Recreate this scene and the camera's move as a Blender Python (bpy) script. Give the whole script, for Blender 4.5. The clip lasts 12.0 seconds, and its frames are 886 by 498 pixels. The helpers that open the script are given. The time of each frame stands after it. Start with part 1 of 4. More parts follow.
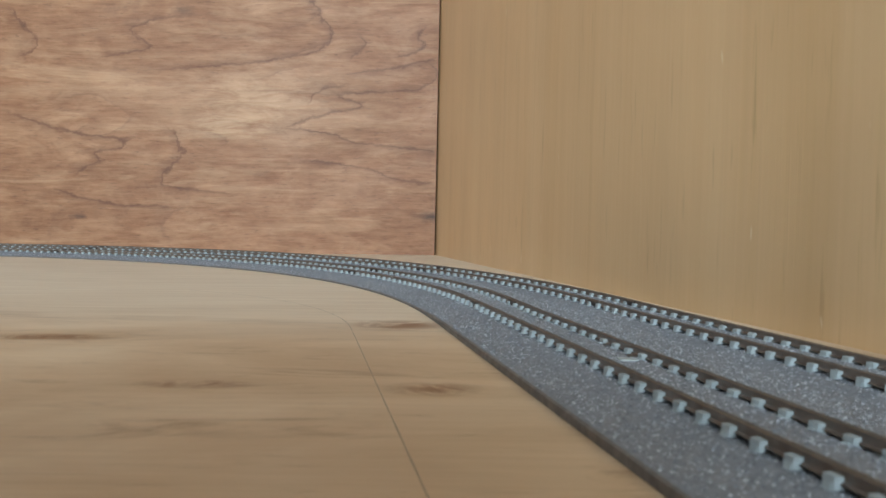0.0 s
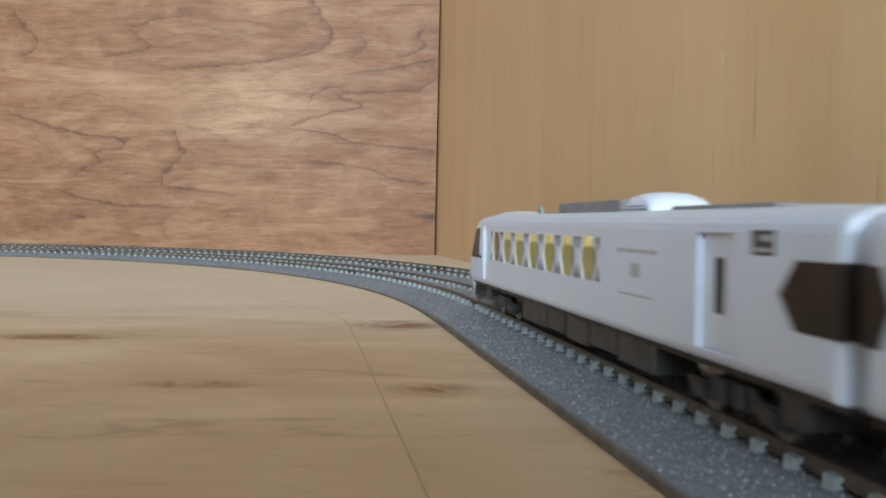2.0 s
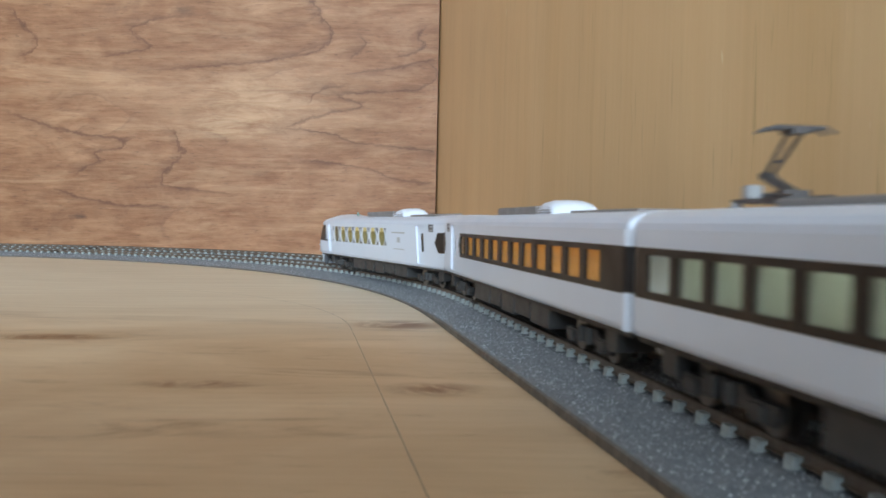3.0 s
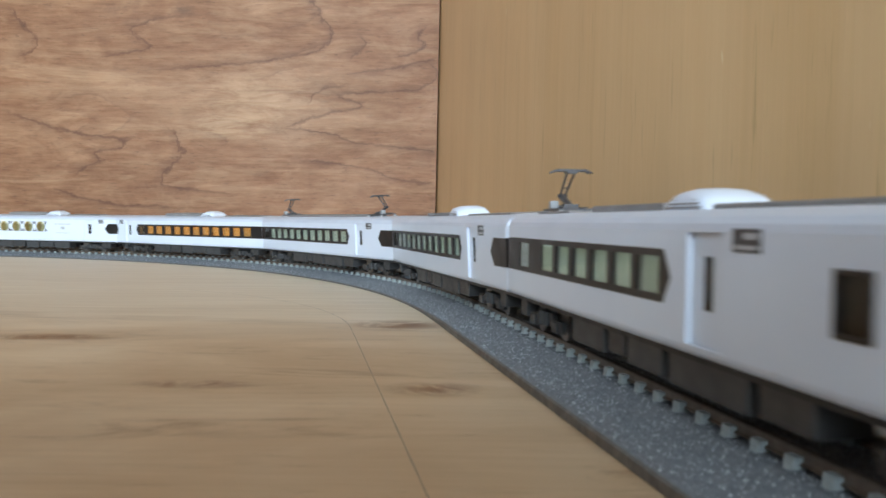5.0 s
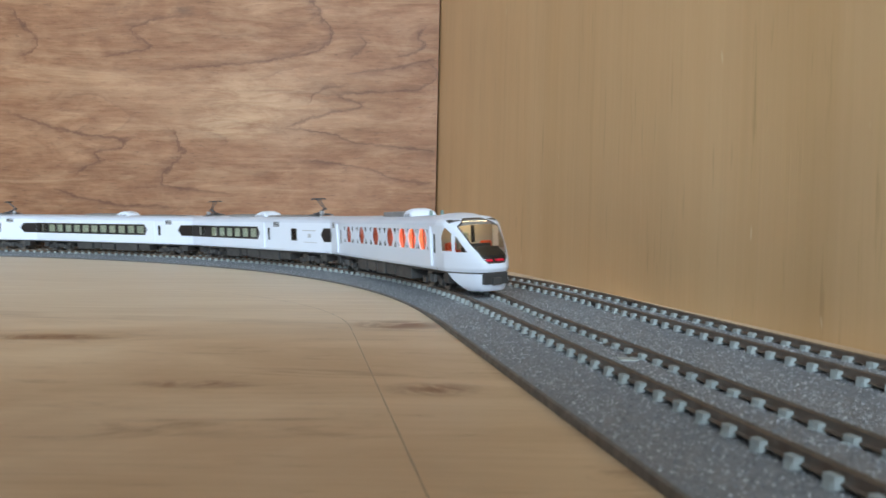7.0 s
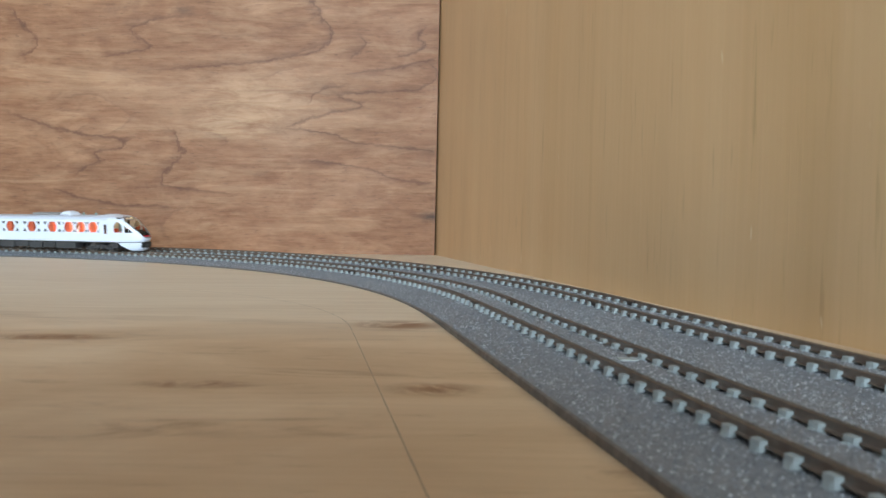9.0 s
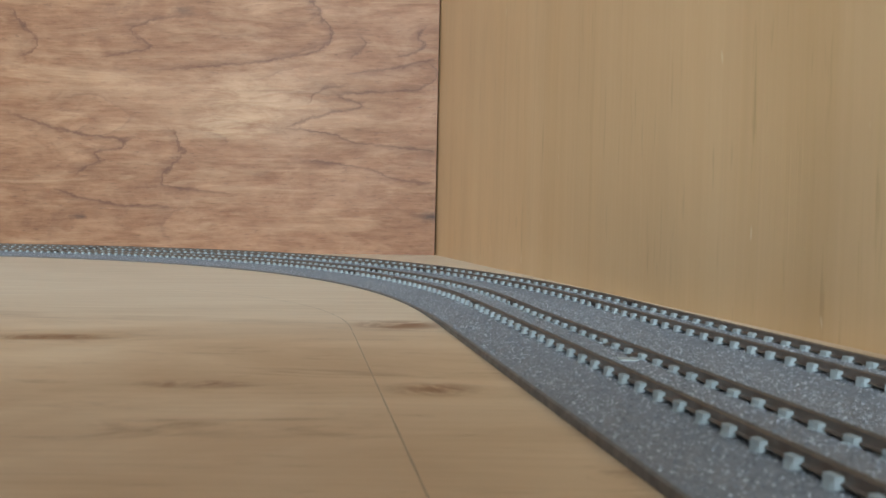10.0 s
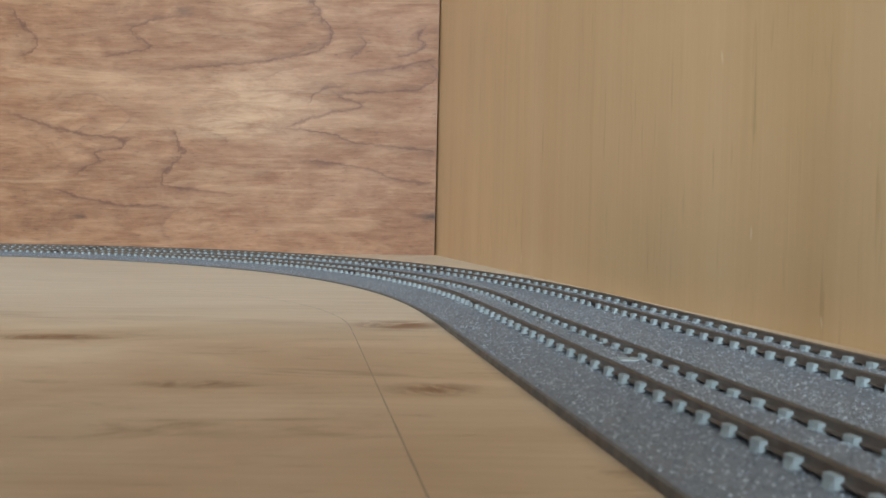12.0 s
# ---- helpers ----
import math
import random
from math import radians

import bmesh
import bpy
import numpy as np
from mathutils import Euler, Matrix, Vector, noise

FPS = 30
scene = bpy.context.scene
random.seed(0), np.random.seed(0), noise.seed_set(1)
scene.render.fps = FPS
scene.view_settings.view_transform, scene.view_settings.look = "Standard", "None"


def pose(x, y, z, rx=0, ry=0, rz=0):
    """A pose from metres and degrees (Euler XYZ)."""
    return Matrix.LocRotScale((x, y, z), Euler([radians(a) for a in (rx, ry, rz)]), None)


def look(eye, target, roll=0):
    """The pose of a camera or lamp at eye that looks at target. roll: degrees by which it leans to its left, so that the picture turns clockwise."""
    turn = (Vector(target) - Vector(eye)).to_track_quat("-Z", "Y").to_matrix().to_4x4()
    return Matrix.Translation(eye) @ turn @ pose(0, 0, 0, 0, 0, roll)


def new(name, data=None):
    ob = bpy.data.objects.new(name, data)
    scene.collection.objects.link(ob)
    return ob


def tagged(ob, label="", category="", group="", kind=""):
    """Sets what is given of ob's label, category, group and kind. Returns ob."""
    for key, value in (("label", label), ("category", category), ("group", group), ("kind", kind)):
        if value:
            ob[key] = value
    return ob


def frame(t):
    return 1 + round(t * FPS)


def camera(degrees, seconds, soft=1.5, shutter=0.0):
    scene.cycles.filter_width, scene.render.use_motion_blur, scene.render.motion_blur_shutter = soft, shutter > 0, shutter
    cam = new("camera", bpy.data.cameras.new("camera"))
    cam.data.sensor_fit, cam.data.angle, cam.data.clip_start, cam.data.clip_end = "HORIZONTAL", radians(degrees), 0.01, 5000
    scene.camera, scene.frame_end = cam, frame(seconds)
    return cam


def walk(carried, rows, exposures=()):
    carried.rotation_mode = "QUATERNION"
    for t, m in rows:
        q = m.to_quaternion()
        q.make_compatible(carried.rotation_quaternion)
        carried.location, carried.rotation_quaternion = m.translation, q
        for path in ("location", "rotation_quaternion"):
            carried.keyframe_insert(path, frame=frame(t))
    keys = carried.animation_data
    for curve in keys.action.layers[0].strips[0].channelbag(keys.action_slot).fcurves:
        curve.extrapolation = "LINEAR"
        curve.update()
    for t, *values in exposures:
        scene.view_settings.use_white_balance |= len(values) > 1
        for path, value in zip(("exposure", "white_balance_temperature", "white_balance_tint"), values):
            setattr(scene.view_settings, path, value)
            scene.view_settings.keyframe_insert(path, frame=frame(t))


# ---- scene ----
# All sizes below are in millimetres of the real model layout; MM turns them into metres.
MM = 0.001

# ---- camera ----
cam = camera(55.28, 12.0, soft=1.5, shutter=0.3)
cam.data.dof.use_dof, cam.data.dof.focus_distance, cam.data.dof.aperture_fstop = True, 0.38, 80.0
EYE = (0.0, 0.0, 25.04 * MM)
AIM = (0.0, math.cos(0.0313), 25.04 * MM - math.sin(0.0313))
VIEW = look(EYE, AIM, 0.636)
walk(cam, [(0.0, VIEW), (12.0, VIEW)], exposures=[(0.0, 0.0), (5.5, 0.0), (6.5, -0.06), (7.1, -0.1), (8.9, -0.05), (10.0, -0.01), (12.0, 0.0)])

# ---- light ----
world = bpy.data.worlds.new("daylight")
scene.world = world
world.use_nodes = True
sky = world.node_tree.nodes.new("ShaderNodeTexSky")
sky.sky_type, sky.sun_disc = "NISHITA", False
sky.sun_elevation, sky.sun_rotation = radians(40), radians(60)
world.node_tree.links.new(sky.outputs[0], world.node_tree.nodes["Background"].inputs[0])
world.node_tree.nodes["Background"].inputs[1].default_value = 0.1

ROOM = (-2.6, 1.6, -2.4, 1.5, -0.75, 1.65)  # x0 x1 y0 y1 z0 z1
WINDOW = (-1.3, 0.75, 0.1, 1.4)  # x0 x1 z0 z1 in the wall behind the camera
lamp = bpy.data.lights.new("window_daylight", "AREA")
lamp.shape, lamp.size, lamp.size_y = "RECTANGLE", WINDOW[1] - WINDOW[0], WINDOW[3] - WINDOW[2]
lamp.energy, lamp.color = 114.0, (0.69, 0.86, 1.0)
lamp_ob = new("window_daylight", lamp)
lamp_ob.matrix_world = look(((WINDOW[0] + WINDOW[1]) / 2, ROOM[2] - 0.01, (WINDOW[2] + WINDOW[3]) / 2),
                            ((WINDOW[0] + WINDOW[1]) / 2, 0.0, (WINDOW[2] + WINDOW[3]) / 2))


# ---- materials ----
class Nodes:
    """A node material with short ways to add and join nodes."""

    def __init__(self, name):
        self.mat = bpy.data.materials.new(name)
        self.mat.use_nodes = True
        self.tree = self.mat.node_tree
        self.bsdf = self.tree.nodes["Principled BSDF"]
        self.out = self.tree.nodes["Material Output"]

    def add(self, kind, **values):
        node = self.tree.nodes.new(kind)
        for key, value in values.items():
            node.inputs[key.replace("_", " ")].default_value = value
        return node

    def join(self, a, b):
        self.tree.links.new(a, b)

    def coords(self, scale=(1, 1, 1), turn=0.0, shift=(0, 0, 0)):
        tc = self.add("ShaderNodeTexCoord")
        mp = self.add("ShaderNodeMapping")
        mp.inputs["Scale"].default_value = scale
        mp.inputs["Rotation"].default_value = (0, 0, turn)
        mp.inputs["Location"].default_value = shift
        self.join(tc.outputs["Object"], mp.inputs["Vector"])
        return mp.outputs[0]

    def noise(self, vec, scale, detail=4.0, rough=0.55, distort=0.0):
        n = self.add("ShaderNodeTexNoise", Scale=scale, Detail=detail, Roughness=rough, Distortion=distort)
        self.join(vec, n.inputs["Vector"])
        return n.outputs[0]

    def ramp(self, fac, stops):
        r = self.add("ShaderNodeValToRGB")
        els = r.color_ramp.elements
        while len(els) < len(stops):
            els.new(0.5)
        for el, (p, c) in zip(els, stops):
            el.position = p
            el.color = (*c, 1) if len(c) == 3 else c
        self.join(fac, r.inputs[0])
        return r.outputs[0]

    def mix(self, fac, a, b, blend="MIX"):
        m = self.add("ShaderNodeMix")
        m.data_type, m.blend_type = "RGBA", blend
        for value, sock in ((fac, m.inputs[0]), (a, m.inputs[6]), (b, m.inputs[7])):
            if isinstance(value, (int, float)):
                sock.default_value = value
            elif isinstance(value, tuple):
                sock.default_value = (*value, 1)
            else:
                self.join(value, sock)
        return m.outputs[2]

    def math(self, op, a, b=0.0):
        m = self.add("ShaderNodeMath")
        m.operation = op
        for value, sock in ((a, m.inputs[0]), (b, m.inputs[1])):
            if isinstance(value, (int, float)):
                sock.default_value = value
            else:
                self.join(value, sock)
        return m.outputs[0]

    def bump(self, height, strength, distance):
        b = self.add("ShaderNodeBump", Strength=strength, Distance=distance)
        self.join(height, b.inputs["Height"])
        self.join(b.outputs[0], self.bsdf.inputs["Normal"])

    def set(self, color=None, rough=0.5, metal=0.0, spec=0.5, coat=0.0):
        if isinstance(color, tuple):
            self.bsdf.inputs["Base Color"].default_value = (*color, 1)
        elif color is not None:
            self.join(color, self.bsdf.inputs["Base Color"])
        if isinstance(rough, (int, float)):
            self.bsdf.inputs["Roughness"].default_value = rough
        else:
            self.join(rough, self.bsdf.inputs["Roughness"])
        self.bsdf.inputs["Metallic"].default_value = metal
        self.bsdf.inputs["Specular IOR Level"].default_value = spec
        self.bsdf.inputs["Coat Weight"].default_value = coat
        return self.mat


def grey_value(v):
    return (v, v, v)


# Growth lines of the reddish panel, in shares of a field 360 mm wide and 205 mm high:
# (way along the line's own axis, across it); "up" lines run with the height, "along" lines with the width.
GRAIN_UP = (
    ((0.722, 0.302), (0.738, 0.344), (0.755, 0.388), (0.796, 0.367), (0.823, 0.355), (0.848, 0.38), (0.874, 0.459)),
    ((0.677, 0.433), (0.701, 0.576), (0.723, 0.671), (0.747, 0.73), (0.772, 0.756), (0.81, 0.775), (0.845, 0.763), (0.948, 0.727)),
    ((0.724, 0.818), (0.753, 0.831), (0.785, 0.847), (0.811, 0.837)),
    ((0.73, 0.913), (0.756, 0.954), (0.777, 0.97), (0.797, 0.962), (0.818, 0.961), (0.843, 0.97)),
    ((0.467, 0.676), (0.498, 0.725), (0.528, 0.779), (0.554, 0.838), (0.586, 0.795), (0.6, 0.838), (0.61, 0.939), (0.648, 0.99), (0.71, 0.984)),
    ((0.222, 0.543), (0.24, 0.457), (0.256, 0.419), (0.287, 0.424), (0.319, 0.433), (0.35, 0.455), (0.388, 0.46), (0.463, 0.433)),
    ((0.288, 0.235), (0.315, 0.254), (0.339, 0.288), (0.364, 0.281), (0.385, 0.32), (0.411, 0.335), (0.43, 0.26), (0.514, 0.088)),
    ((0.721, 0.119), (0.75, 0.148), (0.782, 0.155), (0.818, 0.13), (0.894, 0.098)),
    ((0.56, 0.726), (0.585, 0.737), (0.606, 0.755), (0.628, 0.795)),
)
GRAIN_ALONG = (
    ((0.674, 0.463), (0.743, 0.454), (0.791, 0.438), (0.815, 0.42), (0.863, 0.408), (0.934, 0.397), (1.0, 0.384)),
    ((0.714, 0.347), (0.791, 0.336), (0.851, 0.316), (0.899, 0.286), (0.997, 0.265)),
    ((0.194, 0.23), (0.254, 0.196), (0.332, 0.176), (0.433, 0.17)),
    ((0.814, 0.67), (0.897, 0.688), (0.956, 0.71), (0.994, 0.727)),
)


def grain_line(n, way, across, points, way_size, across_size, width):
    """How strongly one winding growth line shows: a thin dark core with a soft shade on one side."""
    curve = n.add("ShaderNodeFloatCurve")
    ahead = n.add("ShaderNodeFloatCurve")
    for node in (curve, ahead):
        pts = node.mapping.curves[0].points
        pts[0].location, pts[1].location = points[0], points[-1]
        for p in points[1:-1]:
            pts.new(*p)
        node.mapping.update()
    n.join(way, curve.inputs["Value"])
    n.join(n.math("ADD", way, 0.004), ahead.inputs["Value"])
    slope = n.math("MULTIPLY", n.math("SUBTRACT", ahead.outputs[0], curve.outputs[0]), across_size / (way_size * 0.004))
    steep = n.math("SQRT", n.math("ADD", n.math("MULTIPLY", slope, slope), 1.0))
    off = n.math("DIVIDE", n.math("MULTIPLY", n.math("SUBTRACT", across, curve.outputs[0]), across_size / width), steep)
    core = n.ramp(n.math("ABSOLUTE", off), [(0.0, grey_value(1)), (0.35, grey_value(0.7)), (1.0, grey_value(0))])
    shade = n.ramp(n.math("ADD", n.math("MULTIPLY", off, 0.12), 0.5), [(0.0, grey_value(0)), (0.5, grey_value(0.5)), (0.56, grey_value(0))])
    ends = n.ramp(way, [(max(0.0, points[0][0] - 0.012), grey_value(0)), (points[0][0] + 0.012, grey_value(1)),
                        (points[-1][0] - 0.012, grey_value(1)), (min(1.0, points[-1][0] + 0.012), grey_value(0))])
    return n.math("MULTIPLY", n.math("MAXIMUM", core, shade), ends)


def lauan_material():
    """Reddish plywood: pale and dark clouds along the grain, winding dark growth lines."""
    n = Nodes("lauan_plywood")
    # a finer, fainter figure between the strong lines
    field = n.noise(n.coords((2.6, 1, 6.2), 0.0, (0.83, 0, 0.4)), 1.5, 1.5, 0.4, 0.45)
    ragged = n.noise(n.coords((7, 1, 11)), 3.2, 4.0, 0.62, 0.2)
    field = n.math("ADD", field, n.math("MULTIPLY", ragged, 0.075))
    lines = n.math("FRACT", n.math("MULTIPLY", field, 14.0))
    line = n.ramp(lines, [(0.0, grey_value(0.25)), (0.05, grey_value(1.0)), (0.12, grey_value(0.5)), (0.5, grey_value(0.0))])
    gate = n.ramp(n.noise(n.coords((7, 1, 14)), 1.9, 5.0, 0.7), [(0.42, grey_value(0.0)), (0.62, grey_value(1))])
    # the strong lines, ragged at a small scale
    place = n.add("ShaderNodeTexCoord")
    split = n.add("ShaderNodeSeparateXYZ")
    n.join(place.outputs["Object"], split.inputs[0])
    shake = n.math("SUBTRACT", n.noise(n.coords((40, 1, 40)), 2.2, 4.0, 0.65), 0.5)
    shake_b = n.math("SUBTRACT", n.noise(n.coords((45, 1, 60), 0.0, (3, 0, 5)), 2.0, 4.0, 0.65), 0.5)
    u = n.math("ADD", n.math("DIVIDE", n.math("ADD", split.outputs[0], 0.36), 0.36), n.math("MULTIPLY", shake, 0.06))
    v = n.math("ADD", n.math("DIVIDE", split.outputs[2], 0.205), n.math("MULTIPLY", shake_b, 0.03))
    strong = None
    for points in GRAIN_UP:
        one = grain_line(n, v, u, points, 0.205, 0.36, 0.0019)
        strong = one if strong is None else n.math("MAXIMUM", strong, one)
    for points in GRAIN_ALONG:
        strong = n.math("MAXIMUM", strong, grain_line(n, u, v, points, 0.36, 0.205, 0.0015))
    uneven = n.ramp(n.noise(n.coords((30, 1, 60)), 1.5, 4.0, 0.65), [(0.3, grey_value(0.5)), (0.6, grey_value(1))])
    strong = n.math("MULTIPLY", strong, uneven)
    cloud = n.noise(n.coords((4, 1, 9.5)), 3.4, 6.0, 0.66, 0.9)
    base = n.ramp(cloud, [(0.3, (0.207, 0.080, 0.033)), (0.5, (0.318, 0.138, 0.063)), (0.66, (0.457, 0.230, 0.116))])
    fibre = n.noise(n.coords((42, 1, 400)), 1.0, 4.0, 0.7)
    base = n.mix(0.34, base, n.ramp(fibre, [(0.3, (0.200, 0.086, 0.044)), (0.65, (0.524, 0.292, 0.166))]))
    pores = n.ramp(n.noise(n.coords((120, 1, 620)), 1.0, 2.0), [(0.60, grey_value(0)), (0.70, grey_value(1))])
    base = n.mix(n.math("MULTIPLY", pores, 0.42), base, (0.145, 0.070, 0.043))
    mottle = n.noise(n.coords((55, 1, 120)), 1.0, 6.0, 0.75, 0.3)
    base = n.mix(0.85, base, n.ramp(mottle, [(0.3, grey_value(0.72)), (0.7, grey_value(1.0))]), "MULTIPLY")
    streak = n.ramp(n.noise(n.coords((9, 1, 70)), 1.0, 5.0, 0.7, 0.6), [(0.52, grey_value(0)), (0.7, grey_value(1))])
    base = n.mix(n.math("MULTIPLY", streak, 0.45), base, (0.558, 0.337, 0.189))
    # window sheen painted as pale patches about the middle; dark grain spots
    for cu, cv, ru, rv, tone, much in ((0.62, 0.56, 0.30, 0.20, (0.591, 0.372, 0.218), 0.62), (0.55, 0.47, 0.12, 0.06, (0.625, 0.407, 0.244), 0.6), (0.3, 0.62, 0.2, 0.1, (0.558, 0.337, 0.195), 0.4),
                                       (0.99, 0.14, 0.06, 0.03, (0.078, 0.042, 0.027), 0.95), (0.242, 0.13, 0.022, 0.014, (0.101, 0.052, 0.034), 0.85), (0.463, 0.89, 0.03, 0.03, (0.111, 0.058, 0.035), 0.7)):
        du = n.math("DIVIDE", n.math("SUBTRACT", u, cu), ru)
        dv = n.math("DIVIDE", n.math("SUBTRACT", v, cv), rv)
        far = n.math("SQRT", n.math("ADD", n.math("MULTIPLY", du, du), n.math("MULTIPLY", dv, dv)))
        near = n.ramp(far, [(0.1, grey_value(1)), (1.0, grey_value(0))])
        near = n.math("MULTIPLY", near, n.ramp(n.noise(n.coords((18, 1, 90)), 1.3, 4.0, 0.7, 0.5), [(0.36, grey_value(0.1)), (0.6, grey_value(1))]))
        base = n.mix(n.math("MULTIPLY", near, much), base, tone)
    col = n.mix(n.math("MULTIPLY", n.math("MULTIPLY", line, gate), 0.35), base, (0.134, 0.063, 0.039))
    col = n.mix(n.math("MULTIPLY", strong, 0.74), col, (0.109, 0.046, 0.027))
    n.bump(fibre, 0.25, 0.0004)
    return n.set(col, n.ramp(cloud, [(0.3, grey_value(0.5)), (0.7, grey_value(0.38))]), spec=0.18)


def veneer_material():
    """Pale yellow plywood with upright grain."""
    n = Nodes("pale_plywood")
    band = n.noise(n.coords((1, 9, 0.55)), 3.0, 4.0, 0.55, 0.2)
    base = n.ramp(band, [(0.3, (0.64, 0.395, 0.185)), (0.5, (0.69, 0.44, 0.222)), (0.72, (0.73, 0.485, 0.258))])
    fibre = n.noise(n.coords((1, 460, 8)), 1.0, 4.0, 0.7)
    base = n.mix(0.12, base, n.ramp(fibre, [(0.32, (0.52, 0.312, 0.142)), (0.64, (0.74, 0.508, 0.288))]))
    soft = n.noise(n.coords((1, 16, 6)), 1.0, 4.0, 0.6, 0.6)
    base = n.mix(0.5, base, n.ramp(soft, [(0.3, grey_value(0.78)), (0.7, grey_value(1.0))]), "MULTIPLY")
    streak = n.ramp(n.noise(n.coords((1, 70, 1.2)), 1.0, 3.0), [(0.60, grey_value(0)), (0.72, grey_value(1))])
    base = n.mix(n.math("MULTIPLY", streak, 0.16), base, (0.38, 0.21, 0.08))
    pore = n.ramp(n.noise(n.coords((1, 300, 26)), 1.0, 3.0), [(0.62, grey_value(0)), (0.74, grey_value(1))])
    base = n.mix(n.math("MULTIPLY", pore, 0.4), base, (0.33, 0.19, 0.075))
    fleck = n.ramp(n.noise(n.coords((1, 300, 60)), 1.0, 1.0), [(0.76, grey_value(0)), (0.80, grey_value(1))])
    base = n.mix(n.math("MULTIPLY", fleck, 0.6), base, (0.80, 0.68, 0.46))
    n.bump(fibre, 0.3, 0.0004)
    return n.set(base, 0.36, spec=0.6)


def blot_source(n):
    return n.noise(n.coords((22, 90, 1), 0.03), 1.0, 5.0, 0.7, 1.0)


def board_material():
    """Light baseboard plywood, grain across the layout, brown streaks and small knots."""
    n = Nodes("baseboard_plywood")
    band = n.noise(n.coords((3.5, 9, 1), 0.05), 2.2, 6.0, 0.66, 1.0)
    base = n.ramp(band, [(0.3, (0.49, 0.312, 0.175)), (0.5, (0.63, 0.43, 0.262)), (0.7, (0.77, 0.58, 0.39))])
    fibre = n.noise(n.coords((26, 700, 1), 0.05), 1.0, 4.0, 0.7)
    base = n.mix(0.25, base, n.ramp(fibre, [(0.3, (0.40, 0.26, 0.135)), (0.65, (0.64, 0.48, 0.30))]))
    streak = n.ramp(n.noise(n.coords((22, 80, 1), 0.05), 1.2, 6.0, 0.72, 0.9), [(0.55, grey_value(0)), (0.68, grey_value(1))])
    base = n.mix(n.math("MULTIPLY", streak, 0.55), base, (0.27, 0.14, 0.06))
    fleck = n.ramp(n.noise(n.coords((45, 420, 1), 0.05), 1.0, 2.0), [(0.68, grey_value(0)), (0.76, grey_value(1))])
    base = n.mix(n.math("MULTIPLY", fleck, 0.4), base, (0.22, 0.11, 0.05))
    # paler tone in the far half of the sheet, with a brown line where it begins
    where = n.add("ShaderNodeTexCoord")
    axes = n.add("ShaderNodeSeparateXYZ")
    n.join(where.outputs["Object"], axes.inputs[0])
    edge = n.math("ADD", axes.outputs[1], n.math("MULTIPLY", n.math("SUBTRACT", n.noise(n.coords((9, 14, 1)), 1.6, 4.0, 0.6, 0.5), 0.5), 0.05))
    edge = n.math("ADD", edge, n.math("MULTIPLY", axes.outputs[0], 0.12))
    far_pale = n.ramp(edge, [(0.17, grey_value(0)), (0.212, grey_value(0.75)), (0.32, grey_value(1))])
    grainy = n.ramp(n.noise(n.coords((16, 260, 1), 0.04), 1.0, 4.0, 0.65), [(0.3, (0.70, 0.575, 0.43)), (0.7, (0.86, 0.75, 0.59))])
    base = n.mix(n.math("MULTIPLY", far_pale, 0.8), base, grainy)
    rim = n.ramp(edge, [(0.192, grey_value(0)), (0.2, grey_value(1)), (0.204, grey_value(1)), (0.214, grey_value(0))])
    rim = n.math("MULTIPLY", rim, n.ramp(blot_source(n), [(0.4, grey_value(0)), (0.6, grey_value(1))]))
    base = n.mix(n.math("MULTIPLY", rim, 0.3), base, (0.27, 0.15, 0.075))
    # brown resin stains across the grain
    blot = n.noise(n.coords((120, 130, 1), 0.03), 1.0, 5.0, 0.7, 1.2)
    for cx, cy, rx, ry in ((-0.0105, 0.205, 0.0135, 0.012), (-0.0012, 0.1262, 0.0085, 0.0065), (-0.037, 0.1282, 0.011, 0.004), (-0.082, 0.178, 0.018, 0.006)):
        tc = n.add("ShaderNodeTexCoord")
        mp = n.add("ShaderNodeMapping")
        mp.inputs["Scale"].default_value = (1 / rx, 1 / ry, 1)
        mp.inputs["Location"].default_value = (-cx / rx, -cy / ry, 0)
        n.join(tc.outputs["Object"], mp.inputs["Vector"])
        ball = n.add("ShaderNodeVectorMath")
        ball.operation = "LENGTH"
        n.join(mp.outputs[0], ball.inputs[0])
        near = n.ramp(ball.outputs["Value"], [(0.3, grey_value(1)), (1.0, grey_value(0))])
        spot = n.math("MULTIPLY", near, n.ramp(blot, [(0.36, grey_value(0.1)), (0.52, grey_value(1))]))
        base = n.mix(n.math("MULTIPLY", spot, 0.9), base, (0.22, 0.095, 0.04))
    n.bump(fibre, 0.2, 0.0003)
    return n.set(base, n.ramp(band, [(0.3, grey_value(0.5)), (0.7, grey_value(0.4))]), spec=0.45)


def speckled_material(name, dark, mid, light, scale, rough=0.5, spec=0.5, bump=0.4, per_piece=False):
    n = Nodes(name)
    if per_piece:
        geo = n.add("ShaderNodeNewGeometry")
        fac = geo.outputs["Random Per Island"]
    else:
        fac = n.noise(n.coords(), scale, 3.0, 0.7)
    col = n.ramp(fac, [(0.2, dark), (0.65, mid), (0.95, light)])
    fine = n.noise(n.coords(), scale * 0.35, 4.0, 0.7)
    n.bump(fine, bump, 0.0003)
    return n.set(col, rough, spec=spec)


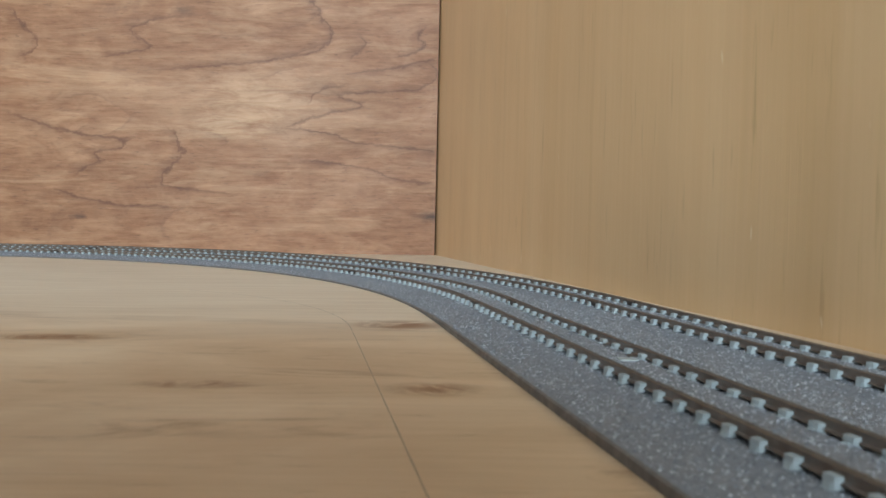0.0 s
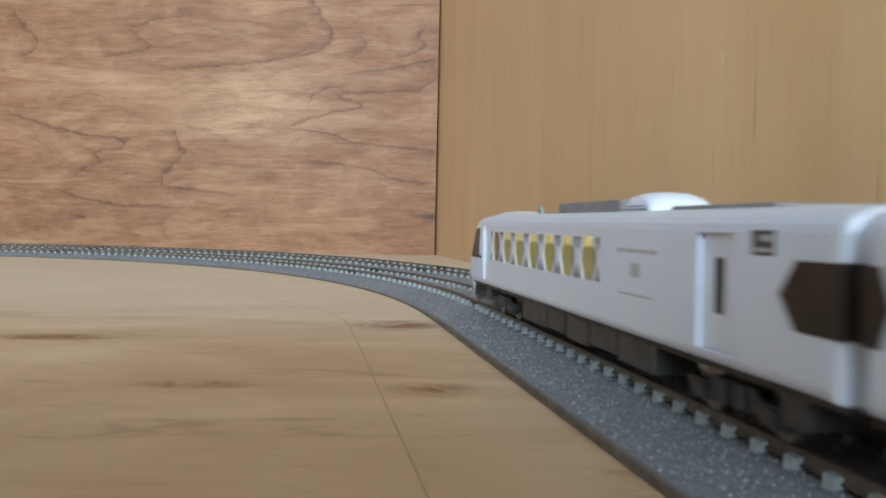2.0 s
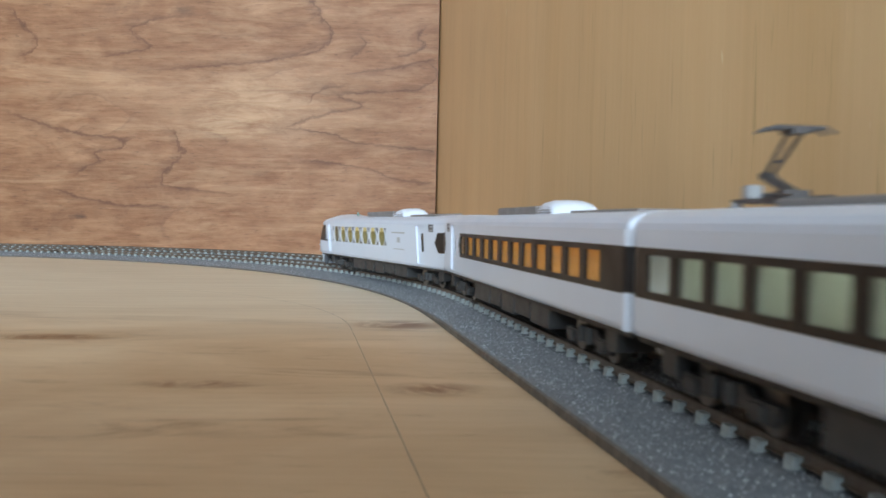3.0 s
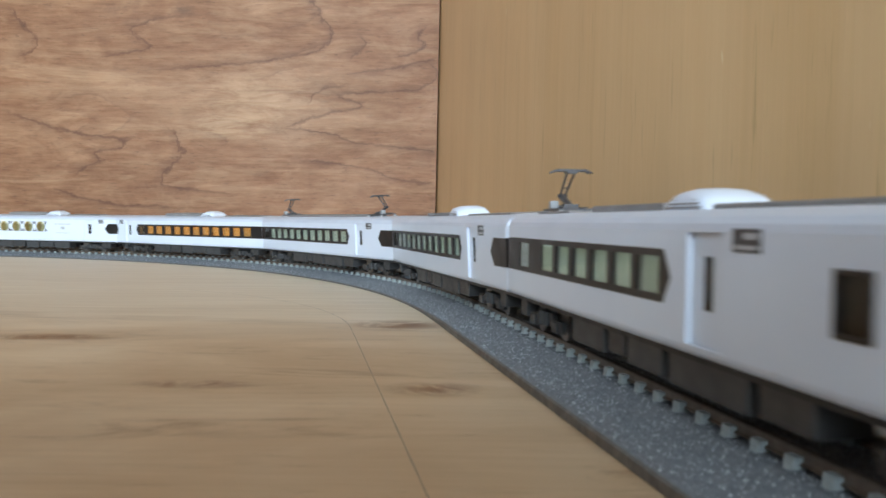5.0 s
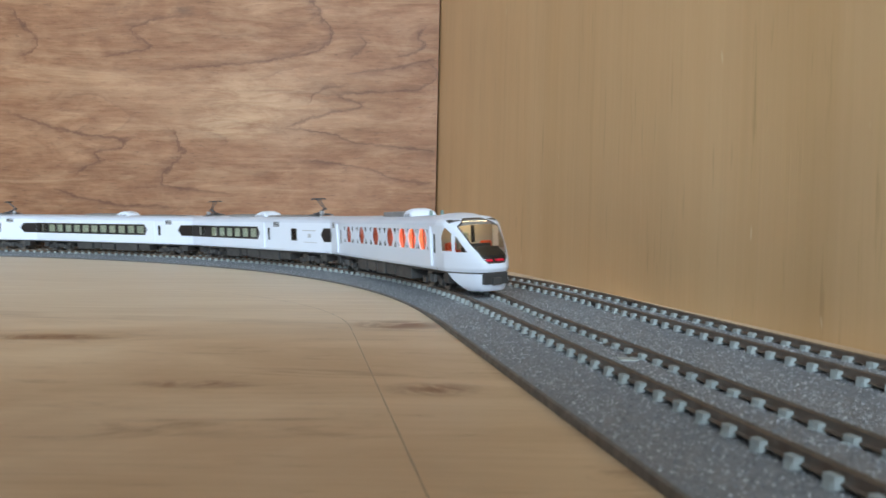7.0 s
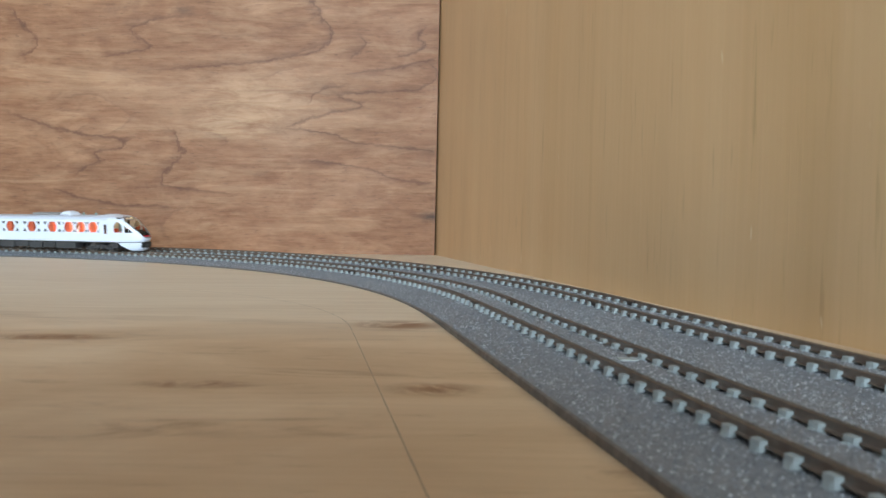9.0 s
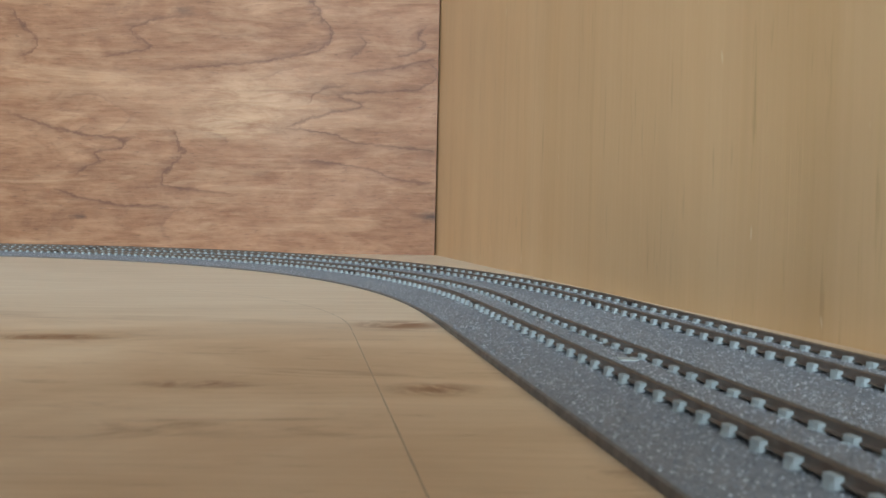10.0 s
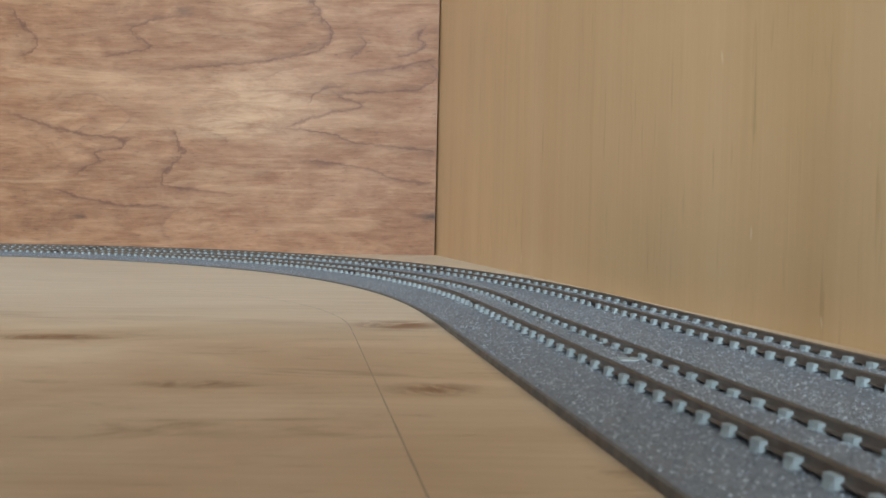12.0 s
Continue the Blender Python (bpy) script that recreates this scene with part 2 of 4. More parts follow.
def paint_material(name, colour, rough=0.35, metal=0.0, spec=0.5, coat=0.0, wear=0.12, scale=160.0):
    """Paint or plastic with faint unevenness in tone and gloss."""
    n = Nodes(name)
    f = n.noise(n.coords(), scale, 4.0, 0.6)
    dark = tuple(c * (1 - wear) for c in colour)
    col = n.ramp(f, [(0.3, dark), (0.65, colour)])
    rgh = n.ramp(f, [(0.3, grey_value(min(1, rough * 1.2))), (0.7, grey_value(rough * 0.85))])
    return n.set(col, rgh, metal, spec, coat)


def glass_material(name, tint, strength=0.75):
    """Thin tinted window pane: lets the view through, with a gloss on top."""
    n = Nodes(name)
    clear = n.add("ShaderNodeBsdfTransparent")
    clear.inputs["Color"].default_value = (*tint, 1)
    gloss = n.add("ShaderNodeBsdfGlossy")
    gloss.inputs["Roughness"].default_value = 0.06
    fres = n.add("ShaderNodeFresnel", IOR=1.45)
    mixs = n.add("ShaderNodeMixShader")
    n.join(n.math("MULTIPLY", fres.outputs[0], strength), mixs.inputs[0])
    n.join(clear.outputs[0], mixs.inputs[1])
    n.join(gloss.outputs[0], mixs.inputs[2])
    n.join(mixs.outputs[0], n.out.inputs["Surface"])
    return n.mat


def glow_material(name, colour, strength):
    n = Nodes(name)
    n.bsdf.inputs["Emission Color"].default_value = (*colour, 1)
    n.bsdf.inputs["Emission Strength"].default_value = strength
    return n.set(colour, 0.5)


LAUAN, VENEER, BOARD = lauan_material(), veneer_material(), board_material()
PLASTER = paint_material("room_plaster", (0.42, 0.435, 0.46), 0.8, wear=0.08, scale=3)
CEILING = paint_material("ceiling_white", (0.72, 0.71, 0.68), 0.9, wear=0.05, scale=3)
CARPET = speckled_material("carpet_brown", (0.10, 0.08, 0.06), (0.16, 0.125, 0.095), (0.22, 0.18, 0.14), 300, 0.95)
BED = speckled_material("ballast_bed_grey", (0.14, 0.147, 0.16), (0.225, 0.235, 0.252), (0.37, 0.383, 0.405), 900, 0.62)
# the palest stones carry glints put into their colour
STONES = speckled_material("ballast_stones", (0.105, 0.112, 0.125), (0.25, 0.262, 0.283), (0.49, 0.505, 0.525), 900, 0.4, 0.6, per_piece=True)
BED_SIDE = paint_material("bed_edge_plastic", (0.17, 0.145, 0.125), 0.6, wear=0.3, scale=500)
SLEEPER = paint_material("sleeper_pale_concrete", (0.43, 0.475, 0.47), 0.45, wear=0.25, scale=700)
RAIL = paint_material("rail_brown", (0.15, 0.108, 0.08), 0.42, wear=0.3, scale=500)
# rail tops coloured darker than the sides to offset the light on them
RAIL_TOP = paint_material("rail_head_darker", (0.1, 0.076, 0.058), 0.6, metal=0.0, wear=0.3, scale=700)
JOINER = paint_material("rail_joiner_brown", (0.055, 0.042, 0.034), 0.5, wear=0.3, scale=700)
PENCIL = paint_material("pencil_graphite", (0.33, 0.255, 0.18), 0.55, wear=0.5, scale=900)
WHITE = paint_material("pearl_white_paint", (0.80, 0.845, 0.95), 0.34, metal=0.0, coat=0.2, wear=0.03, scale=60)
ROOF_WHITE = paint_material("roof_pearl_paint", (0.71, 0.755, 0.86), 0.4, metal=0.12, wear=0.05, scale=60)
GREY = paint_material("equipment_grey", (0.062, 0.06, 0.06), 0.5, wear=0.18, scale=300)
ROOF_GREY = paint_material("roof_equipment_grey", (0.27, 0.245, 0.235), 0.55, wear=0.15, scale=300)
UNDER = paint_material("underframe_dark", (0.034, 0.032, 0.032), 0.55, wear=0.3, scale=300)
BOGIE = paint_material("bogie_grey", (0.055, 0.052, 0.051), 0.5, wear=0.3, scale=400)
WHEEL = paint_material("wheel_metal", (0.22, 0.21, 0.20), 0.35, metal=0.8, wear=0.2, scale=400)
BLACK = paint_material("window_band_brown_black", (0.014, 0.010, 0.010), 0.4, wear=0.2)
DARK_GLASS = glass_material("dark_glass", (0.30, 0.28, 0.27), 0.9)
PANE = glass_material("pane_glass", (0.96, 0.96, 0.94), 0.15)
CAB_GLASS = glass_material("windscreen_glass", (0.66, 0.64, 0.60), 0.6)
METAL = paint_material("pantograph_metal", (0.12, 0.115, 0.12), 0.38, metal=0.4, wear=0.2, scale=600)
CERAMIC = paint_material("insulator_grey", (0.40, 0.40, 0.41), 0.3, wear=0.08)
GREEN = paint_material("antenna_green_grey", (0.20, 0.30, 0.27), 0.45, wear=0.15)
PRINT = paint_material("pale_grey_print", (0.56, 0.56, 0.58), 0.5, wear=0.2, scale=900)
SIGN = paint_material("sign_dark", (0.07, 0.065, 0.07), 0.3, wear=0.2, scale=900)
FLOORING = paint_material("car_floor_beige", (0.30, 0.25, 0.19), 0.6, wear=0.1)
LINING = paint_material("car_lining_cream", (0.55, 0.52, 0.46), 0.6, wear=0.06)
CREAM = paint_material("seat_top_cream", (0.82, 0.77, 0.5), 0.6, wear=0.06)
SEATS = {
    "olive": paint_material("seat_olive", (0.33, 0.31, 0.15), 0.6, wear=0.12),
    "amber": paint_material("seat_amber", (0.52, 0.31, 0.085), 0.6, wear=0.12),
    "grey": paint_material("seat_greyish_green", (0.38, 0.43, 0.38), 0.6, wear=0.12),
    "red": paint_material("seat_red", (0.86, 0.13, 0.05), 0.55, wear=0.12),
}
LIGHTS = {
    "olive": glow_material("light_warm_white", (1.0, 0.9, 0.6), 2.4),
    "amber": glow_material("light_amber", (1.0, 0.74, 0.38), 3.4),
    "grey": glow_material("light_neutral", (0.86, 0.96, 0.86), 2.2),
    "red": glow_material("light_cream", (1.0, 0.86, 0.62), 11.0),
}
LIGHTS["cab"] = glow_material("light_cab_cream", (1.0, 0.82, 0.5), 5.0)
TAIL = glow_material("tail_lamp_red", (1.0, 0.02, 0.08), 0.4)


# ---- mesh helpers (millimetres in, metres out) ----
def part(name, bm, material, parent=None, label="", smooth=False):
    """Links a bmesh given in millimetres as one mesh object."""
    bmesh.ops.recalc_face_normals(bm, faces=bm.faces)
    bm.transform(Matrix.Scale(MM, 4))
    me = bpy.data.meshes.new(name)
    bm.to_mesh(me)
    bm.free()
    me.materials.append(material)
    if smooth:
        me.polygons.foreach_set("use_smooth", [True] * len(me.polygons))
    ob = new(name, me)
    ob.parent = parent
    if label:
        ob["label"] = label
    return ob


def again(ob, x, y, z, parent, turn=0.0):
    """The same mesh once more, at a place in its parent."""
    o = new(ob.name.split(".")[0], ob.data)
    o.parent = parent
    o.matrix_basis = pose(x * MM, y * MM, z * MM, 0, 0, turn)
    return o


def add_box(bm, x0, x1, y0, y1, z0, z1, bevel=0.0):
    m = Matrix.Translation(((x0 + x1) / 2, (y0 + y1) / 2, (z0 + z1) / 2)) @ Matrix.Diagonal((x1 - x0, y1 - y0, z1 - z0, 1))
    made = bmesh.ops.create_cube(bm, size=1.0, matrix=m)
    if bevel:
        edges = list({e for v in made["verts"] for e in v.link_edges})
        bmesh.ops.bevel(bm, geom=edges, offset=bevel, segments=2, affect="EDGES", profile=0.6)


def box(x0, x1, y0, y1, z0, z1, bevel=0.0):
    bm = bmesh.new()
    add_box(bm, x0, x1, y0, y1, z0, z1, bevel)
    return bm


def add_rod(bm, a, b, r, sides=8):
    a, b = Vector(a), Vector(b)
    d = b - a
    m = Matrix.Translation((a + b) / 2) @ d.to_track_quat("Z", "Y").to_matrix().to_4x4()
    bmesh.ops.create_cone(bm, cap_ends=True, segments=sides, radius1=r, radius2=r, depth=d.length, matrix=m)


def add_prism(bm, poly, y0, y1):
    """A polygon in x and z, drawn out from y0 to y1."""
    lo = [bm.verts.new((x, y0, z)) for x, z in poly]
    hi = [bm.verts.new((x, y1, z)) for x, z in poly]
    bm.faces.new(lo)
    bm.faces.new(hi[::-1])
    for i in range(len(poly)):
        j = (i + 1) % len(poly)
        bm.faces.new((lo[i], hi[i], hi[j], lo[j]))


def plate(outer, holes, y0, y1):
    """An upright plate in x and z with openings cut through it."""
    bm = bmesh.new()
    edges = []
    for loop in (outer, *holes):
        vs = [bm.verts.new((x, y0, z)) for x, z in loop]
        edges += [bm.edges.new((vs[i], vs[(i + 1) % len(vs)])) for i in range(len(vs))]
    bmesh.ops.triangle_fill(bm, use_beauty=True, use_dissolve=False, edges=edges, normal=(0, 1, 0))
    made = bmesh.ops.extrude_face_region(bm, geom=bm.faces[:])
    bmesh.ops.translate(bm, verts=[v for v in made["geom"] if isinstance(v, bmesh.types.BMVert)], vec=(0, y1 - y0, 0))
    return bm


def rect(x0, x1, z0, z1):
    return [(x0, z0), (x1, z0), (x1, z1), (x0, z1)]


def scaled_hex(x0, x1, z0, z1, tip0=0.0, tip1=0.0):
    """A rectangle whose ends run out into points of the given lengths."""
    zm = (z0 + z1) / 2
    pts = [(x0 + tip0, z0), (x1 - tip1, z0)]
    if tip1:
        pts.append((x1, zm))
    pts += [(x1 - tip1, z1), (x0 + tip0, z1)]
    if tip0:
        pts.append((x0, zm))
    return pts


# ---- the line of the track ----
START, HEADING, RADIUS, EASE = (17.92, 201.63), 0.1654, 424.9, 49.4
RAIL_Z, GAUGE, SPACING = 4.56, 10.2, 32.9


def centre_line():
    step = 1.0
    s = np.arange(-1600.0, 2600.0, step)
    bend = np.clip(s / EASE, 0, 1) / RADIUS
    turned = np.cumsum(bend) * step
    bend = np.where(turned > math.pi, 0, bend)
    th = HEADING + np.cumsum(bend) * step
    x, y = np.cumsum(-np.sin(th)) * step, np.cumsum(np.cos(th)) * step
    i = int(np.searchsorted(s, 0))
    return s, x - x[i] + START[0], y - y[i] + START[1], th


LINE_S, LINE_X, LINE_Y, LINE_TH = centre_line()


def on_line(s, out=0.0):
    """Place and heading at the way s along the inner track, out millimetres to its outer side."""
    th = np.interp(s, LINE_S, LINE_TH)
    return np.interp(s, LINE_S, LINE_X) + out * np.cos(th), np.interp(s, LINE_S, LINE_Y) + out * np.sin(th), th


CANT = 3.5  # degrees by which the track leans into the bend


def cant(s):
    return CANT * np.clip(np.asarray(s) / EASE, 0, 1) * (np.asarray(s) < 1350)


def cant_outer(s):
    """The outer track takes up its lean over a longer way."""
    f = np.clip(np.asarray(s) / 330, 0, 1)
    return CANT * f * f * (3 - 2 * f) * (np.asarray(s) < 1350)


def lift(s, out):
    """How far the leaning tracks stand higher at out millimetres from the inner one's middle: each leans, the way between is level."""
    a, b = 10.0, SPACING - 10.0
    s, out = np.asarray(s), np.asarray(out)
    inner, outer = np.tan(np.radians(cant(s))), np.tan(np.radians(cant_outer(s)))
    between = 15.1 * (inner + (outer - inner) * (out - a) / (b - a))
    return np.where(out <= a, (out + GAUGE / 2) * inner, np.where(out >= b, (15.1 + out - b) * outer, between))


def swept(profile, s0, s1, step, shift=0.0, closed=True):
    """A bmesh of a profile (outward, up) swept along the track."""
    bm = bmesh.new()
    rows = []
    for s in np.arange(s0, s1 + 0.01, step):
        outs = np.array([o for o, _ in profile]) + shift
        x, y, _ = on_line(s, outs)
        up = lift(s, outs)
        rows.append([bm.verts.new((a, b, z if z < 0.1 else max(0.4 + 0.05 * z, z + h))) for a, b, h, (_, z) in zip(x.tolist(), y.tolist(), up.tolist(), profile)])
    k = len(profile)
    for a, b in zip(rows, rows[1:]):
        for i in range(k if closed else k - 1):
            j = (i + 1) % k
            bm.faces.new((a[i], a[j], b[j], b[i]))
    if closed:
        bm.faces.new(rows[0])
        bm.faces.new(rows[-1][::-1])
    return bm


# ---- the setting ----
CORNER_Y = 645.0
WALL_DIR = Vector((0.1880, -0.9822))  # along the pale panel, from the corner towards the camera's side
CORNER = Vector((-4.7, CORNER_Y))


def setting():
    x0, x1, y0, y1, z0, z1 = [v / MM for v in ROOM]
    floor = part("floor", box(x0 - 100, x1 + 100, y0 - 100, y1 + 100, z0 - 50, z0), CARPET)
    tagged(floor, "brown carpeted room floor under the layout table", "floor", kind="structure")
    top = part("ceiling", box(x0 - 100, x1 + 100, y0 - 100, y1 + 100, z1, z1 + 50), CEILING)
    tagged(top, "plain white room ceiling", "ceiling", kind="structure")
    for name, b in (("wall_north", (x0, x1, y1, y1 + 100)), ("wall_east", (x1, x1 + 100, y0, y1)), ("wall_west", (x0 - 100, x0, y0, y1))):
        w = part(name, box(*b, z0, z1), PLASTER)
        tagged(w, "plain off-white plastered room wall", "wall", kind="structure")
    a, b, c, d = [v / MM for v in WINDOW]
    w = part("wall_south", plate(rect(x0, x1, z0, z1), [rect(a, b, c, d)], y0 - 100, y0), PLASTER)
    tagged(w, "off-white plastered room wall with a window opening", "wall", kind="structure")
    # baseboard: cut off along the two upright panels
    bm = bmesh.new()
    far = CORNER - WALL_DIR * 30
    near = CORNER + WALL_DIR * 2250
    pts = [(-1150, CORNER_Y + 20), (CORNER.x - 2, CORNER_Y + 20), (far.x + 12, far.y), (near.x + 12, near.y), (-1150, near.y)]
    lo, hi = [bm.verts.new((x, y, -18)) for x, y in pts], [bm.verts.new((x, y, 0)) for x, y in pts]
    bm.faces.new(hi)
    bm.faces.new(lo[::-1])
    for i in range(5):
        j = (i + 1) % 5
        bm.faces.new((lo[i], lo[j], hi[j], hi[i]))
    board = part("ground", bm, BOARD)
    tagged(board, "light plywood baseboard with brown streaks and a pencil line", "baseboard", kind="structure")
    table = tagged(new("layout_table"), "plain wooden table frame carrying the plywood baseboard", "table")
    for lx, ly in ((-1080, -1450), (-1080, 560), (330, -1450), (-60, 560)):
        part("leg", box(lx, lx + 60, ly, ly + 60, -750, -19, 3), VENEER, table)
    # reddish panel behind, stopping just short of the pale one
    bm = bmesh.new()
    add_box(bm, -1150, 0, 0, 9, 0.0, 460)
    for v in bm.verts:
        if v.co.x > -1:
            v.co.x += 0.0105 * (v.co.z - 20) - 1.7
    lp = part("backdrop", bm, LAUAN)
    lp.location = (CORNER.x * MM, CORNER_Y * MM, 0)
    tagged(lp, "reddish lauan plywood panel with winding dark grain", "panel", kind="structure")
    # strip added behind the gap to block light and keep it dark
    part("gap_blocker", box(-45, 8, 9.2, 24, 0.2, 455, 1), LAUAN, lp)
    # pale panel at the side
    bm = bmesh.new()
    add_box(bm, 0, 9, -2200, 30, 0.0, 460)
    for v in bm.verts:
        if v.co.y > 0:
            v.co.x += 0.0095 * (v.co.z - 20)
    rp = part("backdrop_side", bm, VENEER)
    rp.matrix_basis = Matrix.Translation((CORNER.x * MM, CORNER.y * MM, 0)) @ Matrix.Rotation(math.atan2(WALL_DIR.x, -WALL_DIR.y), 4, "Z")
    tagged(rp, "pale yellow plywood panel with upright grain", "panel", kind="structure")


setting()


def camera_shade_block():
    """Unseen stand-in for the filming camera, added behind the lens to shade the near board."""
    c = tagged(new("camera_stand_in"), "unseen dark stand-in for the filming camera, shading the near baseboard", "camera")
    part("case", box(-110, 22, -22, -4, 0.05, 58, 3), UNDER, c)
    part("grip", box(22, 25, -20, -7, 0.05, 50, 1.2), JOINER, c)


camera_shade_block()


# ---- track ----
def rail_profile(foot_z, top_z):
    return [(-0.85, foot_z), (-0.85, foot_z + 0.12), (-0.5, foot_z + 0.3), (-0.47, top_z - 0.5), (-0.5, top_z - 0.08), (-0.42, top_z),
            (0.42, top_z), (0.5, top_z - 0.08), (0.47, top_z - 0.5), (0.5, foot_z + 0.3), (0.85, foot_z + 0.12), (0.85, foot_z)]


SLEEPER_PITCH = 5.95
SLEEPER_TOP = 3.3
SEAT_TOP = 3.95
# section of the ballast across both tracks, as outward and up
SHOULDERS = [(-17.3, 1.25), (-16.6, 1.4), (-10.2, 1.85), (-7.6, 2.7), (-4.4, 2.7), (-3.7, 3.1), (3.7, 3.1), (4.4, 2.7), (7.6, 2.7), (10.0, 1.85), (12.0, 1.7), (SPACING - 12.0, 1.7), (SPACING - 10.0, 1.85),
             (SPACING - 7.6, 2.7), (SPACING - 4.4, 2.7), (SPACING - 3.7, 3.1), (SPACING + 3.7, 3.1), (SPACING + 4.4, 2.7), (SPACING + 7.6, 2.7), (SPACING + 10.2, 1.85), (SPACING + 15.8, 1.45), (SPACING + 16.3, 1.25)]


def sleeper_mesh():
    """One sleeper across the track: low in the middle, sloping ends, a wider rail seat with clips on both sides of each rail."""
    bm = bmesh.new()
    half, w = 6.75, 0.56
    prof = [(-half - 0.25, 1.7), (-half + 0.1, SLEEPER_TOP), (-3.3, SLEEPER_TOP), (-2.9, 2.2), (2.9, 2.2), (3.3, SLEEPER_TOP), (half - 0.1, SLEEPER_TOP), (half + 0.25, 1.7)]
    add_prism(bm, prof, -w, w)
    for rail in (-GAUGE / 2, GAUGE / 2):
        for side in (-1, 1):
            a, b = sorted((rail + side * 0.3, rail + side * 1.5))
            add_prism(bm, [(a, SLEEPER_TOP - 0.5), (b, SLEEPER_TOP - 0.5), (b - 0.12, SEAT_TOP), (a + 0.12, SEAT_TOP)], -0.85, 0.85)
    return bm


def railway():
    track = tagged(new("double_track"), "double model railway track, grey ballast, pale sleepers, brown rails", "track")
    s0, s1 = -1480, 2500
    bed = [(-17.3, 0.0), *SHOULDERS, (SPACING + 16.3, 0.0)]
    part("ballast_bed", swept(bed, s0, s1, 8), BED, track)
    part("bed_edge", swept([(-17.75, 0.02), (-17.75, 1.2), (-17.3, 1.34), (-17.3, 0.02)], s0, s1, 8), BED_SIDE, track, "dark plastic edge of the ballast bed")
    for shift in (-GAUGE / 2, GAUGE / 2, SPACING - GAUGE / 2, SPACING + GAUGE / 2):
        rail = part("rail", swept(rail_profile(SLEEPER_TOP - 0.05, RAIL_Z), s0, s1, 5, shift), RAIL, track)
        rail.data.materials.append(RAIL_TOP)
        for p in rail.data.polygons:
            if p.normal.z > 0.95 and p.center.z > (RAIL_Z - 0.1) * MM:
                p.material_index = 1
    # rail joiners where two lengths of track meet
    for meet in (-170, 22, 168, 460):
        for shift in (-GAUGE / 2, GAUGE / 2, SPACING - GAUGE / 2, SPACING + GAUGE / 2):
            bm = swept([(-1.05, SLEEPER_TOP - 0.2), (-1.05, SLEEPER_TOP + 0.9), (-0.6, SLEEPER_TOP + 1.15), (0.6, SLEEPER_TOP + 1.15), (1.05, SLEEPER_TOP + 0.9), (1.05, SLEEPER_TOP - 0.2)], meet - 3.4, meet + 3.4, 1.7, shift)
            part("rail_joiner", bm, JOINER, track)
    # dark blocks give the shade of feeder holes beside the rail; a pale clip
    x, y, th = on_line(-50.6, 4.0)
    part("hole_dark_block", box(x - 0.9, x + 0.9, y - 1.2, y + 1.2, 2.6, 3.4, 0.2), JOINER, track)
    x, y, th = on_line(-63, 3.6)
    part("hole_dark_block", box(x - 0.9, x + 0.9, y - 1.2, y + 1.2, 2.6, 3.4, 0.2), JOINER, track)
    x, y, th = on_line(-66, 1.4)
    part("feeder_clip", box(x - 1.6, x + 1.6, y - 1.5, y + 1.5, 2.6, 3.35, 0.3), SLEEPER, track)
    return track


def ballast(track):
    """Loose-looking moulded stones all over the bed where the camera sees it."""
    rng = np.random.default_rng(7)
    n = 210000
    s = rng.uniform(-190, 620, n)
    near = rng.uniform(-16.9, SPACING + 15.6, n)
    x, y, th = on_line(s, near)
    z = np.interp(near, [o for o, _ in SHOULDERS], [h for _, h in SHOULDERS])
    z = np.maximum(0.45, z + lift(s, near))
    n = len(x)
    size = rng.uniform(0.1, 0.27, n)
    base = np.array([(1, 0, 0), (-0.5, 0.87, 0), (-0.5, -0.87, 0), (0.05, 0.1, 0.95), (0.55, 0.75, 0.45)])
    a = rng.uniform(0, 2 * math.pi, n)
    v = base[None] * rng.uniform(0.6, 1.3, (n, 5, 3)) * size[:, None, None]
    vx = v[..., 0] * np.cos(a)[:, None] - v[..., 1] * np.sin(a)[:, None] + x[:, None]
    vy = v[..., 0] * np.sin(a)[:, None] + v[..., 1] * np.cos(a)[:, None] + y[:, None]
    vz = v[..., 2] * 0.8 + z[:, None] - 0.03
    co = np.stack([vx, vy, vz], -1).reshape(-1, 3) * MM
    tri = np.array([(0, 4, 3), (4, 1, 3), (1, 2, 3), (2, 0, 3), (0, 1, 4)])
    faces = (tri[None] + 5 * np.arange(n)[:, None, None]).reshape(-1, 3)
    me = bpy.data.meshes.new("gravel")
    me.from_pydata(co.tolist(), [], faces.tolist())
    me.materials.append(STONES)
    ob = new("gravel", me)
    ob.parent = track
    tagged(ob, "small grey ballast stones", kind="stuff")


TRACK = railway()


def pencil_line():
    bm = bmesh.new()
    rows = []
    x, y, th = on_line(-170, -39.4)
    for i in range(150):
        if y > 192:
            th += 2.0 / 150 * min(1.0, (y - 192) / 12)
        x, y = x - 2.0 * math.sin(th), y + 2.0 * math.cos(th)
        w = 0.075 + 0.02 * math.sin(i * 0.9)
        rows.append((bm.verts.new((x - w * math.cos(th), y - w * math.sin(th), 0.03)), bm.verts.new((x + w * math.cos(th), y + w * math.sin(th), 0.03))))
        if th > 1.25:
            break
    for a, b in zip(rows, rows[1:]):
        bm.faces.new((a[0], a[1], b[1], b[0]))
    tagged(part("pencil_line", bm, PENCIL), "thin curved pencil line drawn on the baseboard", "marking")


pencil_line()


# ---- the train ----
HALF_W, FLOOR_Z, SILL, EAVE = 9.3, 6.45, 7.4, 19.9
BAND = (11.4, 17.7)
END = 70.6


